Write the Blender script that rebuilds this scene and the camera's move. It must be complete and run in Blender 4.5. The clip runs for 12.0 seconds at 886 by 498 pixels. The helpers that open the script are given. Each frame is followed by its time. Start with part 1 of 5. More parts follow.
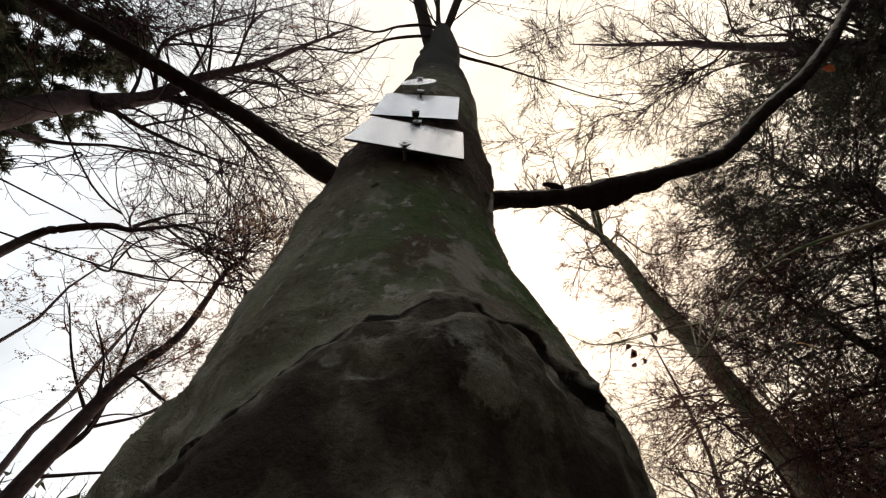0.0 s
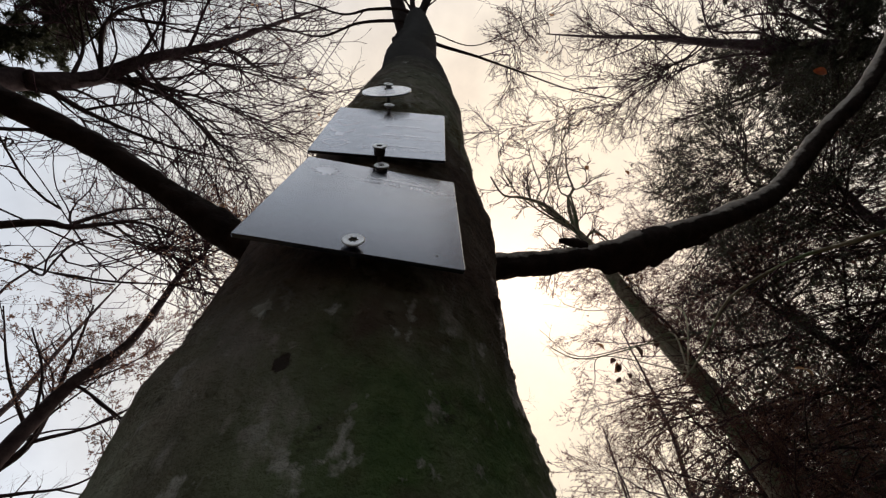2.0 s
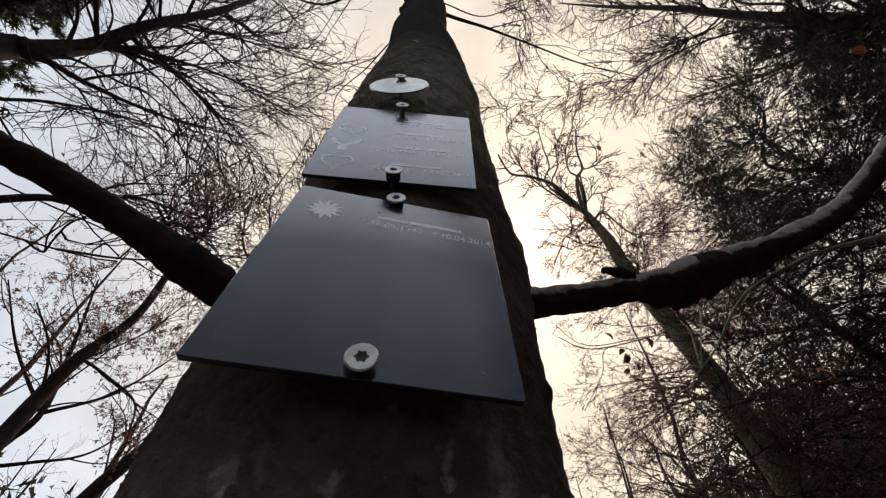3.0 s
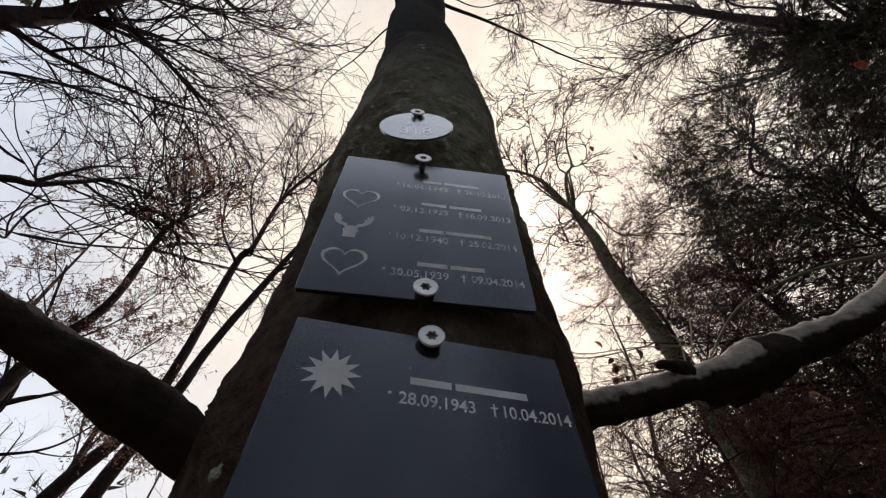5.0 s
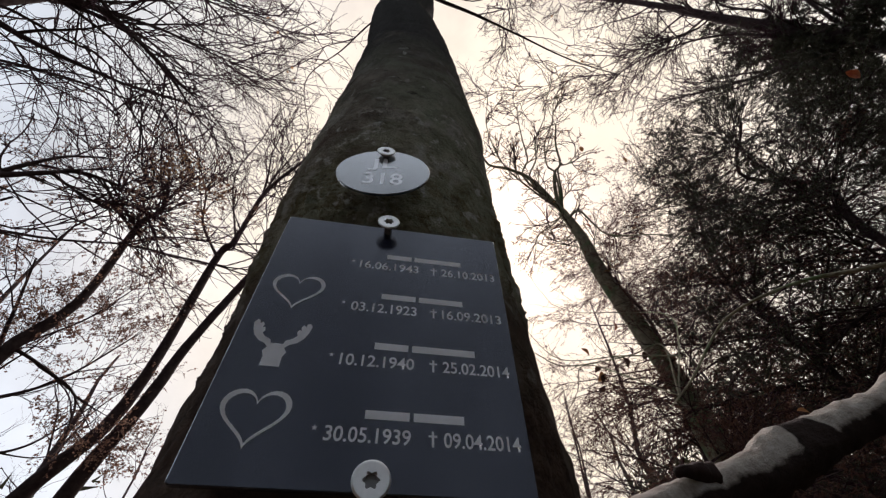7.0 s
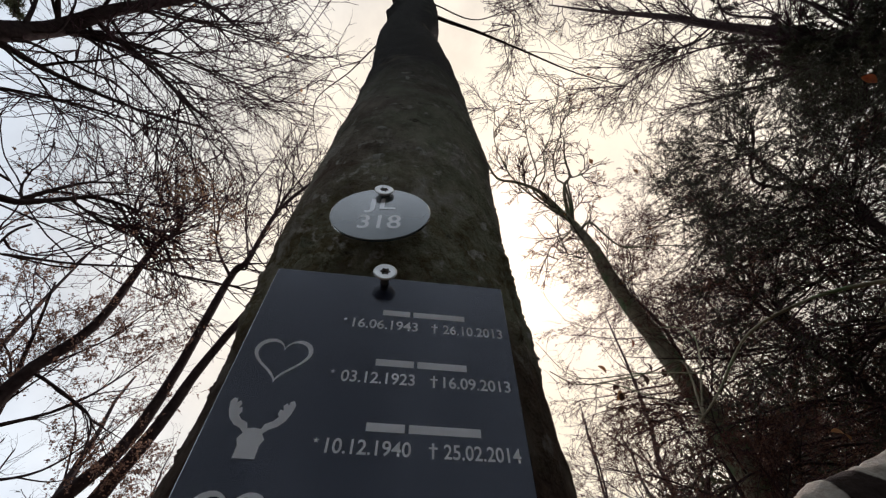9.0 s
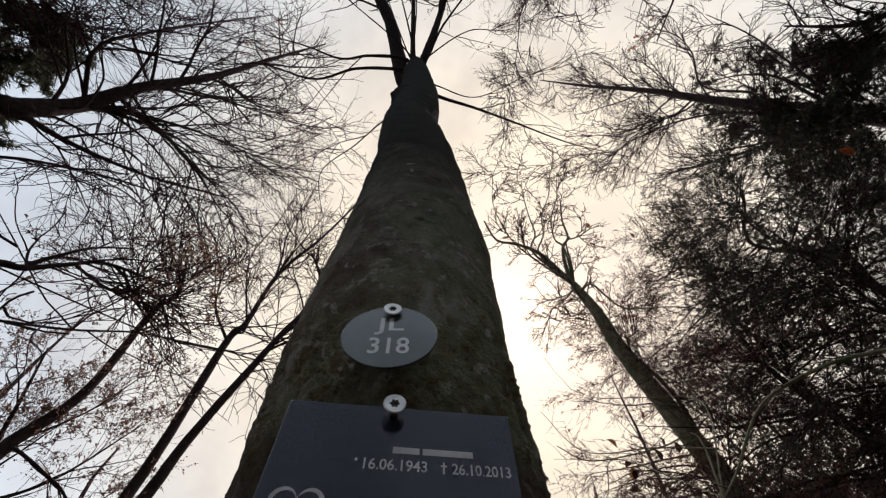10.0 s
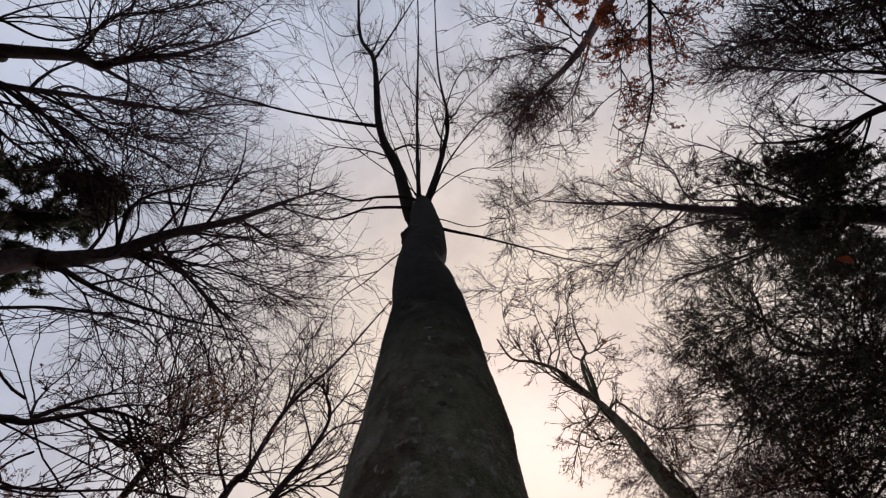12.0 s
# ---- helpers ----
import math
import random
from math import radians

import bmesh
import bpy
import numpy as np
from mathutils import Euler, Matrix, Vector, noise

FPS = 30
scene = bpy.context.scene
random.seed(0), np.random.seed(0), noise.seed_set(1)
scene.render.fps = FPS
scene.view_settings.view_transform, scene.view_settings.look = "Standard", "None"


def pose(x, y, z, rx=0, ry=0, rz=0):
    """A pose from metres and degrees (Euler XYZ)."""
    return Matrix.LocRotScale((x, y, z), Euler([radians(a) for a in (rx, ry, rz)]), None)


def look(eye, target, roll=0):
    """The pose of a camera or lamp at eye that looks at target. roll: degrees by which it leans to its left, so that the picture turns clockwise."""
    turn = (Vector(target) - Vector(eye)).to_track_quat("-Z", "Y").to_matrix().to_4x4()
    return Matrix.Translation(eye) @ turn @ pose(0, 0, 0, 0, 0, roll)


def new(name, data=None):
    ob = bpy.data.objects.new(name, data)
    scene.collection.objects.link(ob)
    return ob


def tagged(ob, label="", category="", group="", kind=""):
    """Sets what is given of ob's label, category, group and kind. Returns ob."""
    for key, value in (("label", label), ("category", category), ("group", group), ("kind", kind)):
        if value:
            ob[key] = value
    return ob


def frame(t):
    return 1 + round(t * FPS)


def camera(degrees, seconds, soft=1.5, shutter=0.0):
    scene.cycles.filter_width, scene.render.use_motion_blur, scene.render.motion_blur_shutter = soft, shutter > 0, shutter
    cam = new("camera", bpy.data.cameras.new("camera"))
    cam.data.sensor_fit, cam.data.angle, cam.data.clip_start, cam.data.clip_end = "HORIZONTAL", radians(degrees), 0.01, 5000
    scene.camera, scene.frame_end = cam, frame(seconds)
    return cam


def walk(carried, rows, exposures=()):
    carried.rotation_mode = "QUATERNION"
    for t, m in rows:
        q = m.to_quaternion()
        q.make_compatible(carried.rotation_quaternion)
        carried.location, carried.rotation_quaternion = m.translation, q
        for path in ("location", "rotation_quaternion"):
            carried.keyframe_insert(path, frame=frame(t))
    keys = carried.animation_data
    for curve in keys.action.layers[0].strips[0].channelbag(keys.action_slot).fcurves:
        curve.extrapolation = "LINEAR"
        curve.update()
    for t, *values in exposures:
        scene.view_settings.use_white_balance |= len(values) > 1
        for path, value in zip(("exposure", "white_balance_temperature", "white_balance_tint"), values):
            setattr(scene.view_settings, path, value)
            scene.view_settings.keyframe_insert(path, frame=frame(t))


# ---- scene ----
cam = camera(95.4, 12.0, soft=1.25)
PATH = [
    (0, (0.066, -0.168, 0.977), (0.062, 0.879, 2.681), 3.5),
    (0.5, (0.056, -0.158, 1.052), (0.082, 0.877, 2.763), 2.3),
    (1, (0.057, -0.152, 1.119), (0.126, 0.907, 2.815), 0.2),
    (1.5, (0.053, -0.159, 1.185), (0.155, 0.888, 2.886), -1.3),
    (2, (0.052, -0.158, 1.247), (0.18, 0.929, 2.922), -2.3),
    (2.5, (0.045, -0.162, 1.305), (0.165, 0.965, 2.953), -1.1),
    (2.7, (0.04, -0.161, 1.329), (0.154, 0.996, 2.957), -0.7),
    (4.3, (0.009, -0.167, 1.441), (0.179, 1.052, 3.018), -0.7),
    (4.5, (0.008, -0.171, 1.457), (0.206, 1.049, 3.03), -1.8),
    (5, (-0.01, -0.176, 1.493), (0.19, 1.047, 3.063), -1.7),
    (5.5, (-0.01, -0.168, 1.515), (0.194, 1.09, 3.057), -1.0),
    (6, (-0.004, -0.166, 1.542), (0.222, 1.101, 3.073), -1.7),
    (6.5, (0.01, -0.177, 1.579), (0.257, 1.056, 3.134), -2.2),
    (7, (0.003, -0.18, 1.602), (0.268, 1.059, 3.149), -3.1),
    (7.2, (-0.004, -0.183, 1.607), (0.247, 1.04, 3.17), -2.8),
    (8.8, (0.015, -0.179, 1.635), (0.237, 1.041, 3.204), -2.7),
    (9, (0.01, -0.184, 1.636), (0.214, 1.009, 3.228), -2.5),
    (9.5, (-0.002, -0.195, 1.637), (0.178, 0.923, 3.285), -2.3),
    (10, (-0.001, -0.232, 1.65), (0.174, 0.718, 3.401), -3.4),
    (10.5, (0.0, -0.28, 1.649), (0.169, 0.508, 3.48), -6.2),
    (11, (-0.016, -0.317, 1.649), (0.093, 0.325, 3.54), -4.8),
    (11.5, (-0.023, -0.344, 1.646), (0.067, 0.143, 3.584), -6.3),
    (12, (-0.025, -0.343, 1.641), (0.058, 0.083, 3.594), -7.5),
]
walk(cam, [(t, look(eye, aim, roll)) for t, eye, aim, roll in PATH],
     [(0.0, 0.60, 7000, 28), (0.5, 0.42, 6900, 29), (1.0, 0.18, 6750, 29), (2.5, 0.10, 6620, 30), (5.5, 0.20, 6420, 31), (7.0, 0.24, 6420, 31), (9.5, 0.18, 6420, 28),
      (10.5, -0.12, 6380, 31), (11.2, -0.26, 6320, 34), (12.0, -0.32, 6280, 37)])

# ---- world and light ----
SUN_AZ, SUN_EL = 26.0, 48.0      # degrees from +y towards +x, and above the horizon
world = bpy.data.worlds.new("winter_sky")
scene.world = world
world.use_nodes = True
wn, wl = world.node_tree.nodes, world.node_tree.links
sky = wn.new("ShaderNodeTexSky")
sky.sky_type, sky.sun_disc = "NISHITA", False
sky.sun_elevation, sky.sun_rotation = radians(SUN_EL), radians(SUN_AZ)
sky.air_density, sky.dust_density, sky.ozone_density = 1.0, 4.0, 1.0
coord = wn.new("ShaderNodeTexCoord")
cloud = wn.new("ShaderNodeTexNoise")
cloud.inputs["Scale"].default_value, cloud.inputs["Detail"].default_value = 1.6, 5.0
wl.new(coord.outputs["Generated"], cloud.inputs["Vector"])
veil = wn.new("ShaderNodeMapRange")
veil.inputs["From Min"].default_value, veil.inputs["From Max"].default_value = 0.35, 0.7
veil.inputs["To Min"].default_value, veil.inputs["To Max"].default_value = 0.88, 0.97
wl.new(cloud.outputs["Fac"], veil.inputs["Value"])
toward = wn.new("ShaderNodeVectorMath")        # thin cloud: warm and bright round the veiled sun, cool away from it
toward.operation = "DOT_PRODUCT"
sa, se = radians(SUN_AZ), radians(SUN_EL)
toward.inputs[1].default_value = (math.sin(sa) * math.cos(se), math.cos(sa) * math.cos(se), math.sin(se))
wl.new(coord.outputs["Generated"], toward.inputs[0])
glow = wn.new("ShaderNodeMapRange")
glow.interpolation_type = "SMOOTHSTEP"
glow.inputs["From Min"].default_value, glow.inputs["From Max"].default_value = 0.40, 1.0
wl.new(toward.outputs["Value"], glow.inputs["Value"])
haze = wn.new("ShaderNodeMixRGB")
haze.inputs[1].default_value, haze.inputs[2].default_value = (4.6, 5.72, 5.75, 1), (7.5, 7.05, 4.75, 1)
wl.new(glow.outputs["Result"], haze.inputs[0])
puff = wn.new("ShaderNodeTexNoise")
puff.inputs["Scale"].default_value, puff.inputs["Detail"].default_value, puff.inputs["Roughness"].default_value = 3.2, 7.0, 0.58
wl.new(coord.outputs["Generated"], puff.inputs["Vector"])
billow = wn.new("ShaderNodeMapRange")
billow.inputs["From Min"].default_value, billow.inputs["From Max"].default_value = 0.36, 0.64
billow.inputs["To Min"].default_value, billow.inputs["To Max"].default_value = 0.84, 1.14
wl.new(puff.outputs["Fac"], billow.inputs["Value"])
cloudy = wn.new("ShaderNodeVectorMath")
cloudy.operation = "SCALE"
wl.new(haze.outputs["Color"], cloudy.inputs[0])
wl.new(billow.outputs["Result"], cloudy.inputs["Scale"])
overcast = wn.new("ShaderNodeMixRGB")
wl.new(cloudy.outputs["Vector"], overcast.inputs[2])
wl.new(veil.outputs["Result"], overcast.inputs[0])
wl.new(sky.outputs["Color"], overcast.inputs[1])
wl.new(overcast.outputs["Color"], wn["Background"].inputs["Color"])
wn["Background"].inputs["Strength"].default_value = 0.13

sun_data = bpy.data.lights.new("sun", "SUN")
sun_data.energy, sun_data.angle, sun_data.color = 2.2, radians(10), (1.0, 0.95, 0.86)
sun = new("sun", sun_data)
sun.matrix_basis = look((0, 0, 0), (-math.sin(sa) * math.cos(se), -math.cos(sa) * math.cos(se), -math.sin(se)))


# ---- materials ----
def material(name):
    m = bpy.data.materials.new(name)
    m.use_nodes = True
    return m, m.node_tree.nodes, m.node_tree.links, m.node_tree.nodes["Principled BSDF"]


def noise_node(n, l, scale, detail=4.0, rough=0.6, stretch=None):
    tc = n.new("ShaderNodeTexCoord")
    t = n.new("ShaderNodeTexNoise")
    t.inputs["Scale"].default_value, t.inputs["Detail"].default_value = scale, detail
    t.inputs["Roughness"].default_value = rough
    if stretch:
        mp = n.new("ShaderNodeMapping")
        mp.inputs["Scale"].default_value = stretch
        l.new(tc.outputs["Object"], mp.inputs["Vector"])
        l.new(mp.outputs["Vector"], t.inputs["Vector"])
    else:
        l.new(tc.outputs["Object"], t.inputs["Vector"])
    return t.outputs["Fac"]


def ramp(n, l, fac, stops):
    r = n.new("ShaderNodeValToRGB")
    while len(r.color_ramp.elements) < len(stops):
        r.color_ramp.elements.new(0.5)
    for e, (p, c) in zip(r.color_ramp.elements, stops):
        e.position = p
        e.color = (*c, 1) if len(c) == 3 else c
    l.new(fac, r.inputs["Fac"])
    return r.outputs["Color"]


def mix(n, l, fac, a, b):
    m = n.new("ShaderNodeMixRGB")
    for sock, v in ((m.inputs[0], fac), (m.inputs[1], a), (m.inputs[2], b)):
        if isinstance(v, (tuple, float, int)):
            sock.default_value = (*v, 1) if isinstance(v, tuple) else v
        else:
            l.new(v, sock)
    return m.outputs["Color"]


def bump(n, l, height, bsdf, strength, distance):
    b = n.new("ShaderNodeBump")
    b.inputs["Strength"].default_value, b.inputs["Distance"].default_value = strength, distance
    l.new(height, b.inputs["Height"])
    l.new(b.outputs["Normal"], bsdf.inputs["Normal"])


def mask(n, l, fac, lo, hi):
    m = n.new("ShaderNodeMapRange")
    m.inputs["From Min"].default_value, m.inputs["From Max"].default_value = lo, hi
    l.new(fac, m.inputs["Value"])
    return m.outputs["Result"]


def beech_bark():
    m, n, l, b = material("beech_bark")
    tc = n.new("ShaderNodeTexCoord")
    xyz = n.new("ShaderNodeSeparateXYZ")
    l.new(tc.outputs["Object"], xyz.inputs[0])
    coarse = noise_node(n, l, 4.5, 4.0, 0.6)
    mid = noise_node(n, l, 26.0, 6.0, 0.68, (1.0, 1.0, 0.6))
    fine = noise_node(n, l, 190.0, 6.0, 0.72)
    pits = noise_node(n, l, 75.0, 5.0, 0.7)
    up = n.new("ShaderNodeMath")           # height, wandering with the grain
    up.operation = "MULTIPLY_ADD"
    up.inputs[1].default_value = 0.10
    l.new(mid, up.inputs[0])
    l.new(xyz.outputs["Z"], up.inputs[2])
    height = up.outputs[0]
    def both(a, c):
        t = n.new("ShaderNodeMath")
        t.operation, t.use_clamp = "MULTIPLY", True
        l.new(a, t.inputs[0])
        l.new(c, t.inputs[1])
        return t.outputs[0]
    seam_at = n.new("ShaderNodeAttribute")       # metres above the healed ring
    seam_at.attribute_name = "seam"
    seam = seam_at.outputs["Fac"]
    side = mask(n, l, xyz.outputs["X"], -0.055, 0.045)
    base = ramp(n, l, mid, [(0.34, (0.100, 0.080, 0.060)), (0.5, (0.225, 0.192, 0.148)), (0.66, (0.350, 0.312, 0.250))])
    algae = ramp(n, l, mid, [(0.34, (0.140, 0.150, 0.098)), (0.5, (0.250, 0.262, 0.178)), (0.68, (0.350, 0.358, 0.265))])
    col = mix(n, l, mask(n, l, coarse, 0.40, 0.56), base, algae)
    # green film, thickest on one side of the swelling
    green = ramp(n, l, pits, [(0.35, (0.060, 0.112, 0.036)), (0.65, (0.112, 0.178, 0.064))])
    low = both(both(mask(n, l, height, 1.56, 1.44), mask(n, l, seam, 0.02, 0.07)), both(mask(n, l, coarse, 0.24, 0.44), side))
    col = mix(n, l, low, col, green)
    umber = mask(n, l, noise_node(n, l, 7.0, 4.0, 0.65), 0.53, 0.66)
    col = mix(n, l, umber, col, (0.115, 0.080, 0.058))
    # brown mossy crust beside and above the upper plate
    crust = both(mask(n, l, noise_node(n, l, 38.0, 6.0, 0.75), 0.44, 0.56), both(mask(n, l, height, 1.80, 1.86), mask(n, l, height, 2.12, 1.98)))
    col = mix(n, l, crust, col, ramp(n, l, pits, [(0.32, (0.070, 0.052, 0.026)), (0.5, (0.150, 0.128, 0.070)), (0.68, (0.250, 0.225, 0.140))]))
    # pale scuffs and lichen flecks, lengthwise
    blotch = noise_node(n, l, 17.0, 5.0, 0.66, (1.0, 1.0, 0.6))
    col = mix(n, l, mask(n, l, blotch, 0.55, 0.63), col, (0.350, 0.332, 0.275))
    flecks = noise_node(n, l, 52.0, 4.0, 0.6, (1.0, 1.0, 0.8))
    col = mix(n, l, mask(n, l, flecks, 0.60, 0.67), col, (0.440, 0.428, 0.365))
    dark = mask(n, l, noise_node(n, l, 34.0, 6.0, 0.72, (1.0, 1.0, 1.5)), 0.60, 0.70)
    col = mix(n, l, dark, col, (0.036, 0.029, 0.022))
    # darker reddish-brown bark round the plates
    ruddy = both(both(mask(n, l, height, 1.40, 1.54), mask(n, l, height, 1.92, 1.84)), mask(n, l, coarse, 0.25, 0.50))
    col = mix(n, l, ruddy, col, ramp(n, l, pits, [(0.35, (0.044, 0.026, 0.019)), (0.65, (0.105, 0.068, 0.050))]))
    # below the ring: smooth brown-black wound bark with worn pale areas
    foot = mask(n, l, seam, 0.001, -0.004)
    wound = ramp(n, l, noise_node(n, l, 17.0, 8.0, 0.66, (1.0, 1.0, 0.75)), [(0.42, (0.050, 0.040, 0.030)), (0.50, (0.112, 0.094, 0.072)), (0.56, (0.215, 0.194, 0.154)), (0.62, (0.410, 0.390, 0.325))])
    col = mix(n, l, foot, col, wound)
    def spot(x, y, z, size, shade, top=0.0):
        """A worn spot with an uneven edge."""
        nonlocal col
        d = n.new("ShaderNodeVectorMath")
        d.operation = "DISTANCE"
        d.inputs[1].default_value = (x, y, z)
        l.new(tc.outputs["Object"], d.inputs[0])
        e = n.new("ShaderNodeMath")
        e.operation = "MULTIPLY_ADD"
        e.inputs[1].default_value = size * 2.6
        l.new(noise_node(n, l, 0.7 / size, 6.0, 0.7), e.inputs[0])
        l.new(d.outputs["Value"], e.inputs[2])
        m2 = mask(n, l, e.outputs[0], size * 2.25, size * 2.0)
        col = mix(n, l, both(m2, mask(n, l, seam, 0.0, -0.004)) if top else m2, col, shade)
    scraped = ramp(n, l, mid, [(0.36, (0.190, 0.182, 0.142)), (0.62, (0.400, 0.390, 0.325))])
    spot(0.072, -0.050, 1.098, 0.020, scraped, 1)
    spot(0.082, -0.050, 1.076, 0.015, scraped, 1)
    spot(0.027, -0.056, 1.080, 0.005, scraped, 1)
    spot(0.036, -0.053, 1.104, 0.016, (0.085, 0.066, 0.050), 1)
    spot(0.116, -0.030, 1.098, 0.006, scraped, 1)
    spot(-0.033, 0.011, 1.284, 0.010, scraped)
    spot(0.072, 0.009, 1.288, 0.006, scraped)
    spot(-0.037, 0.015, 1.432, 0.008, scraped)
    spot(-0.012, 0.008, 1.350, 0.007, scraped)
    spot(-0.013, 0.009, 1.388, 0.006, (0.050, 0.038, 0.030))
    # pale broken lip over the ring; the cleft's shadow line is painted black
    lip = both(both(mask(n, l, seam, 0.001, 0.003), mask(n, l, seam, 0.014, 0.007)), mask(n, l, noise_node(n, l, 48.0, 6.0, 0.75), 0.42, 0.54))
    col = mix(n, l, lip, col, (0.330, 0.310, 0.255))
    cleft_shade = both(both(mask(n, l, seam, -0.010, -0.004), mask(n, l, seam, 0.006, 0.002)), mask(n, l, noise_node(n, l, 30.0, 5.0, 0.7), 0.30, 0.44))
    col = mix(n, l, cleft_shade, col, (0.016, 0.013, 0.011))
    # upper stem darkened by height, its dim exposure put into the colour
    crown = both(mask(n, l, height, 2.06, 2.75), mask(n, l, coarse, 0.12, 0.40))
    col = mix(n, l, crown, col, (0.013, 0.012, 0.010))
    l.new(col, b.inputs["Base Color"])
    b.inputs["Roughness"].default_value = 0.85
    b.inputs["Specular IOR Level"].default_value = 0.12
    hi = n.new("ShaderNodeMath")
    hi.operation = "MULTIPLY_ADD"
    hi.inputs[1].default_value = 2.2
    l.new(pits, hi.inputs[0])
    l.new(fine, hi.inputs[2])
    bump(n, l, hi.outputs[0], b, 0.9, 0.005)
    return m


def twig_bark(name, dark, light, scale=18.0, moss=None):
    m, n, l, b = material(name)
    f = noise_node(n, l, scale, 4.0, 0.6)
    col = ramp(n, l, f, [(0.3, dark), (0.7, light)])
    if moss:
        col = mix(n, l, mask(n, l, noise_node(n, l, 3.0, 3.0, 0.6), 0.5, 0.65), col, moss)
    l.new(col, b.inputs["Base Color"])
    b.inputs["Roughness"].default_value = 0.9
    b.inputs["Specular IOR Level"].default_value = 0.15
    bump(n, l, noise_node(n, l, scale * 4, 3.0, 0.6), b, 0.5, 0.006)
    return m


def leaf_mat(name, a, c, scale=3.0, through_light=0.5):
    m, n, l, b = material(name)
    f = noise_node(n, l, scale, 3.0, 0.7)
    col = ramp(n, l, f, [(0.3, a), (0.7, c)])
    l.new(col, b.inputs["Base Color"])
    b.inputs["Roughness"].default_value = 0.6
    tr = n.new("ShaderNodeBsdfTranslucent")
    l.new(col, tr.inputs["Color"])
    sh = n.new("ShaderNodeMixShader")
    sh.inputs[0].default_value = through_light
    l.new(b.outputs[0], sh.inputs[1])
    l.new(tr.outputs[0], sh.inputs[2])
    l.new(sh.outputs[0], n["Material Output"].inputs["Surface"])
    return m


def satin(n, l, b, rough, tint, near, far, top):
    """Satin gloss that grows towards a grazing view."""
    lw = n.new("ShaderNodeLayerWeight")
    lw.inputs["Blend"].default_value = 0.5
    amount = n.new("ShaderNodeMapRange")
    amount.inputs["From Min"].default_value, amount.inputs["From Max"].default_value = near, far
    amount.inputs["To Min"].default_value, amount.inputs["To Max"].default_value = 0.0, top
    l.new(lw.outputs["Facing"], amount.inputs["Value"])
    gl = n.new("ShaderNodeBsdfGlossy")
    gl.inputs["Roughness"].default_value, gl.inputs["Color"].default_value = rough, (*tint, 1)
    sh = n.new("ShaderNodeMixShader")
    l.new(amount.outputs["Result"], sh.inputs[0])
    l.new(b.outputs[0], sh.inputs[1])
    l.new(gl.outputs[0], sh.inputs[2])
    l.new(sh.outputs[0], n["Material Output"].inputs["Surface"])


def plate_mat():
    m, n, l, b = material("anodised_plate")
    f = noise_node(n, l, 9.0, 4.0, 0.6)
    l.new(ramp(n, l, f, [(0.3, (0.010, 0.013, 0.028)), (0.7, (0.016, 0.021, 0.042))]), b.inputs["Base Color"])
    smear = noise_node(n, l, 26.0, 5.0, 0.7, (1.0, 1.0, 0.25))
    l.new(mask(n, l, smear, 0.0, 1.0), b.inputs["Roughness"])
    r = [x for x in n if x.bl_idname == "ShaderNodeMapRange"][-1]
    r.inputs["To Min"].default_value, r.inputs["To Max"].default_value = 0.14, 0.24
    b.inputs["IOR"].default_value = 1.85
    b.inputs["Specular Tint"].default_value = (0.86, 0.90, 1.0, 1)
    bump(n, l, noise_node(n, l, 300.0, 3.0, 0.6), b, 0.05, 0.0006)
    satin(n, l, b, 0.24, (0.95, 0.96, 1.0), 0.47, 0.86, 0.92)
    return m


def tag_mat():
    m, n, l, b = material("brushed_metal_tag")
    f = noise_node(n, l, 40.0, 4.0, 0.6)
    l.new(ramp(n, l, f, [(0.3, (0.050, 0.085, 0.100)), (0.7, (0.075, 0.115, 0.130))]), b.inputs["Base Color"])
    b.inputs["Roughness"].default_value, b.inputs["Metallic"].default_value = 0.16, 0.0
    b.inputs["IOR"].default_value = 2.2
    bump(n, l, f, b, 0.06, 0.0006)
    satin(n, l, b, 0.22, (1.0, 1.0, 1.0), 0.42, 0.82, 0.90)
    return m


def plain(name, a, c, rough, metal=0.0, scale=60.0):
    m, n, l, b = material(name)
    f = noise_node(n, l, scale, 4.0, 0.6)
    l.new(ramp(n, l, f, [(0.3, a), (0.7, c)]), b.inputs["Base Color"])
    b.inputs["Roughness"].default_value, b.inputs["Metallic"].default_value = rough, metal
    bump(n, l, f, b, 0.1, 0.0004)
    return m


def litter():
    m, n, l, b = material("leaf_litter")
    f = noise_node(n, l, 14.0, 6.0, 0.7)
    g = noise_node(n, l, 0.6, 3.0, 0.6)
    col = ramp(n, l, f, [(0.3, (0.028, 0.017, 0.011)), (0.55, (0.075, 0.044, 0.024)), (0.75, (0.140, 0.083, 0.044))])
    l.new(mix(n, l, mask(n, l, g, 0.5, 0.65), col, (0.05, 0.06, 0.03)), b.inputs["Base Color"])
    b.inputs["Roughness"].default_value = 0.9
    bump(n, l, f, b, 0.9, 0.03)
    return m


BARK = beech_bark()
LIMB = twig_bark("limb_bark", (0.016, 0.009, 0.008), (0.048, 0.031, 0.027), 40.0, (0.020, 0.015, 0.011))


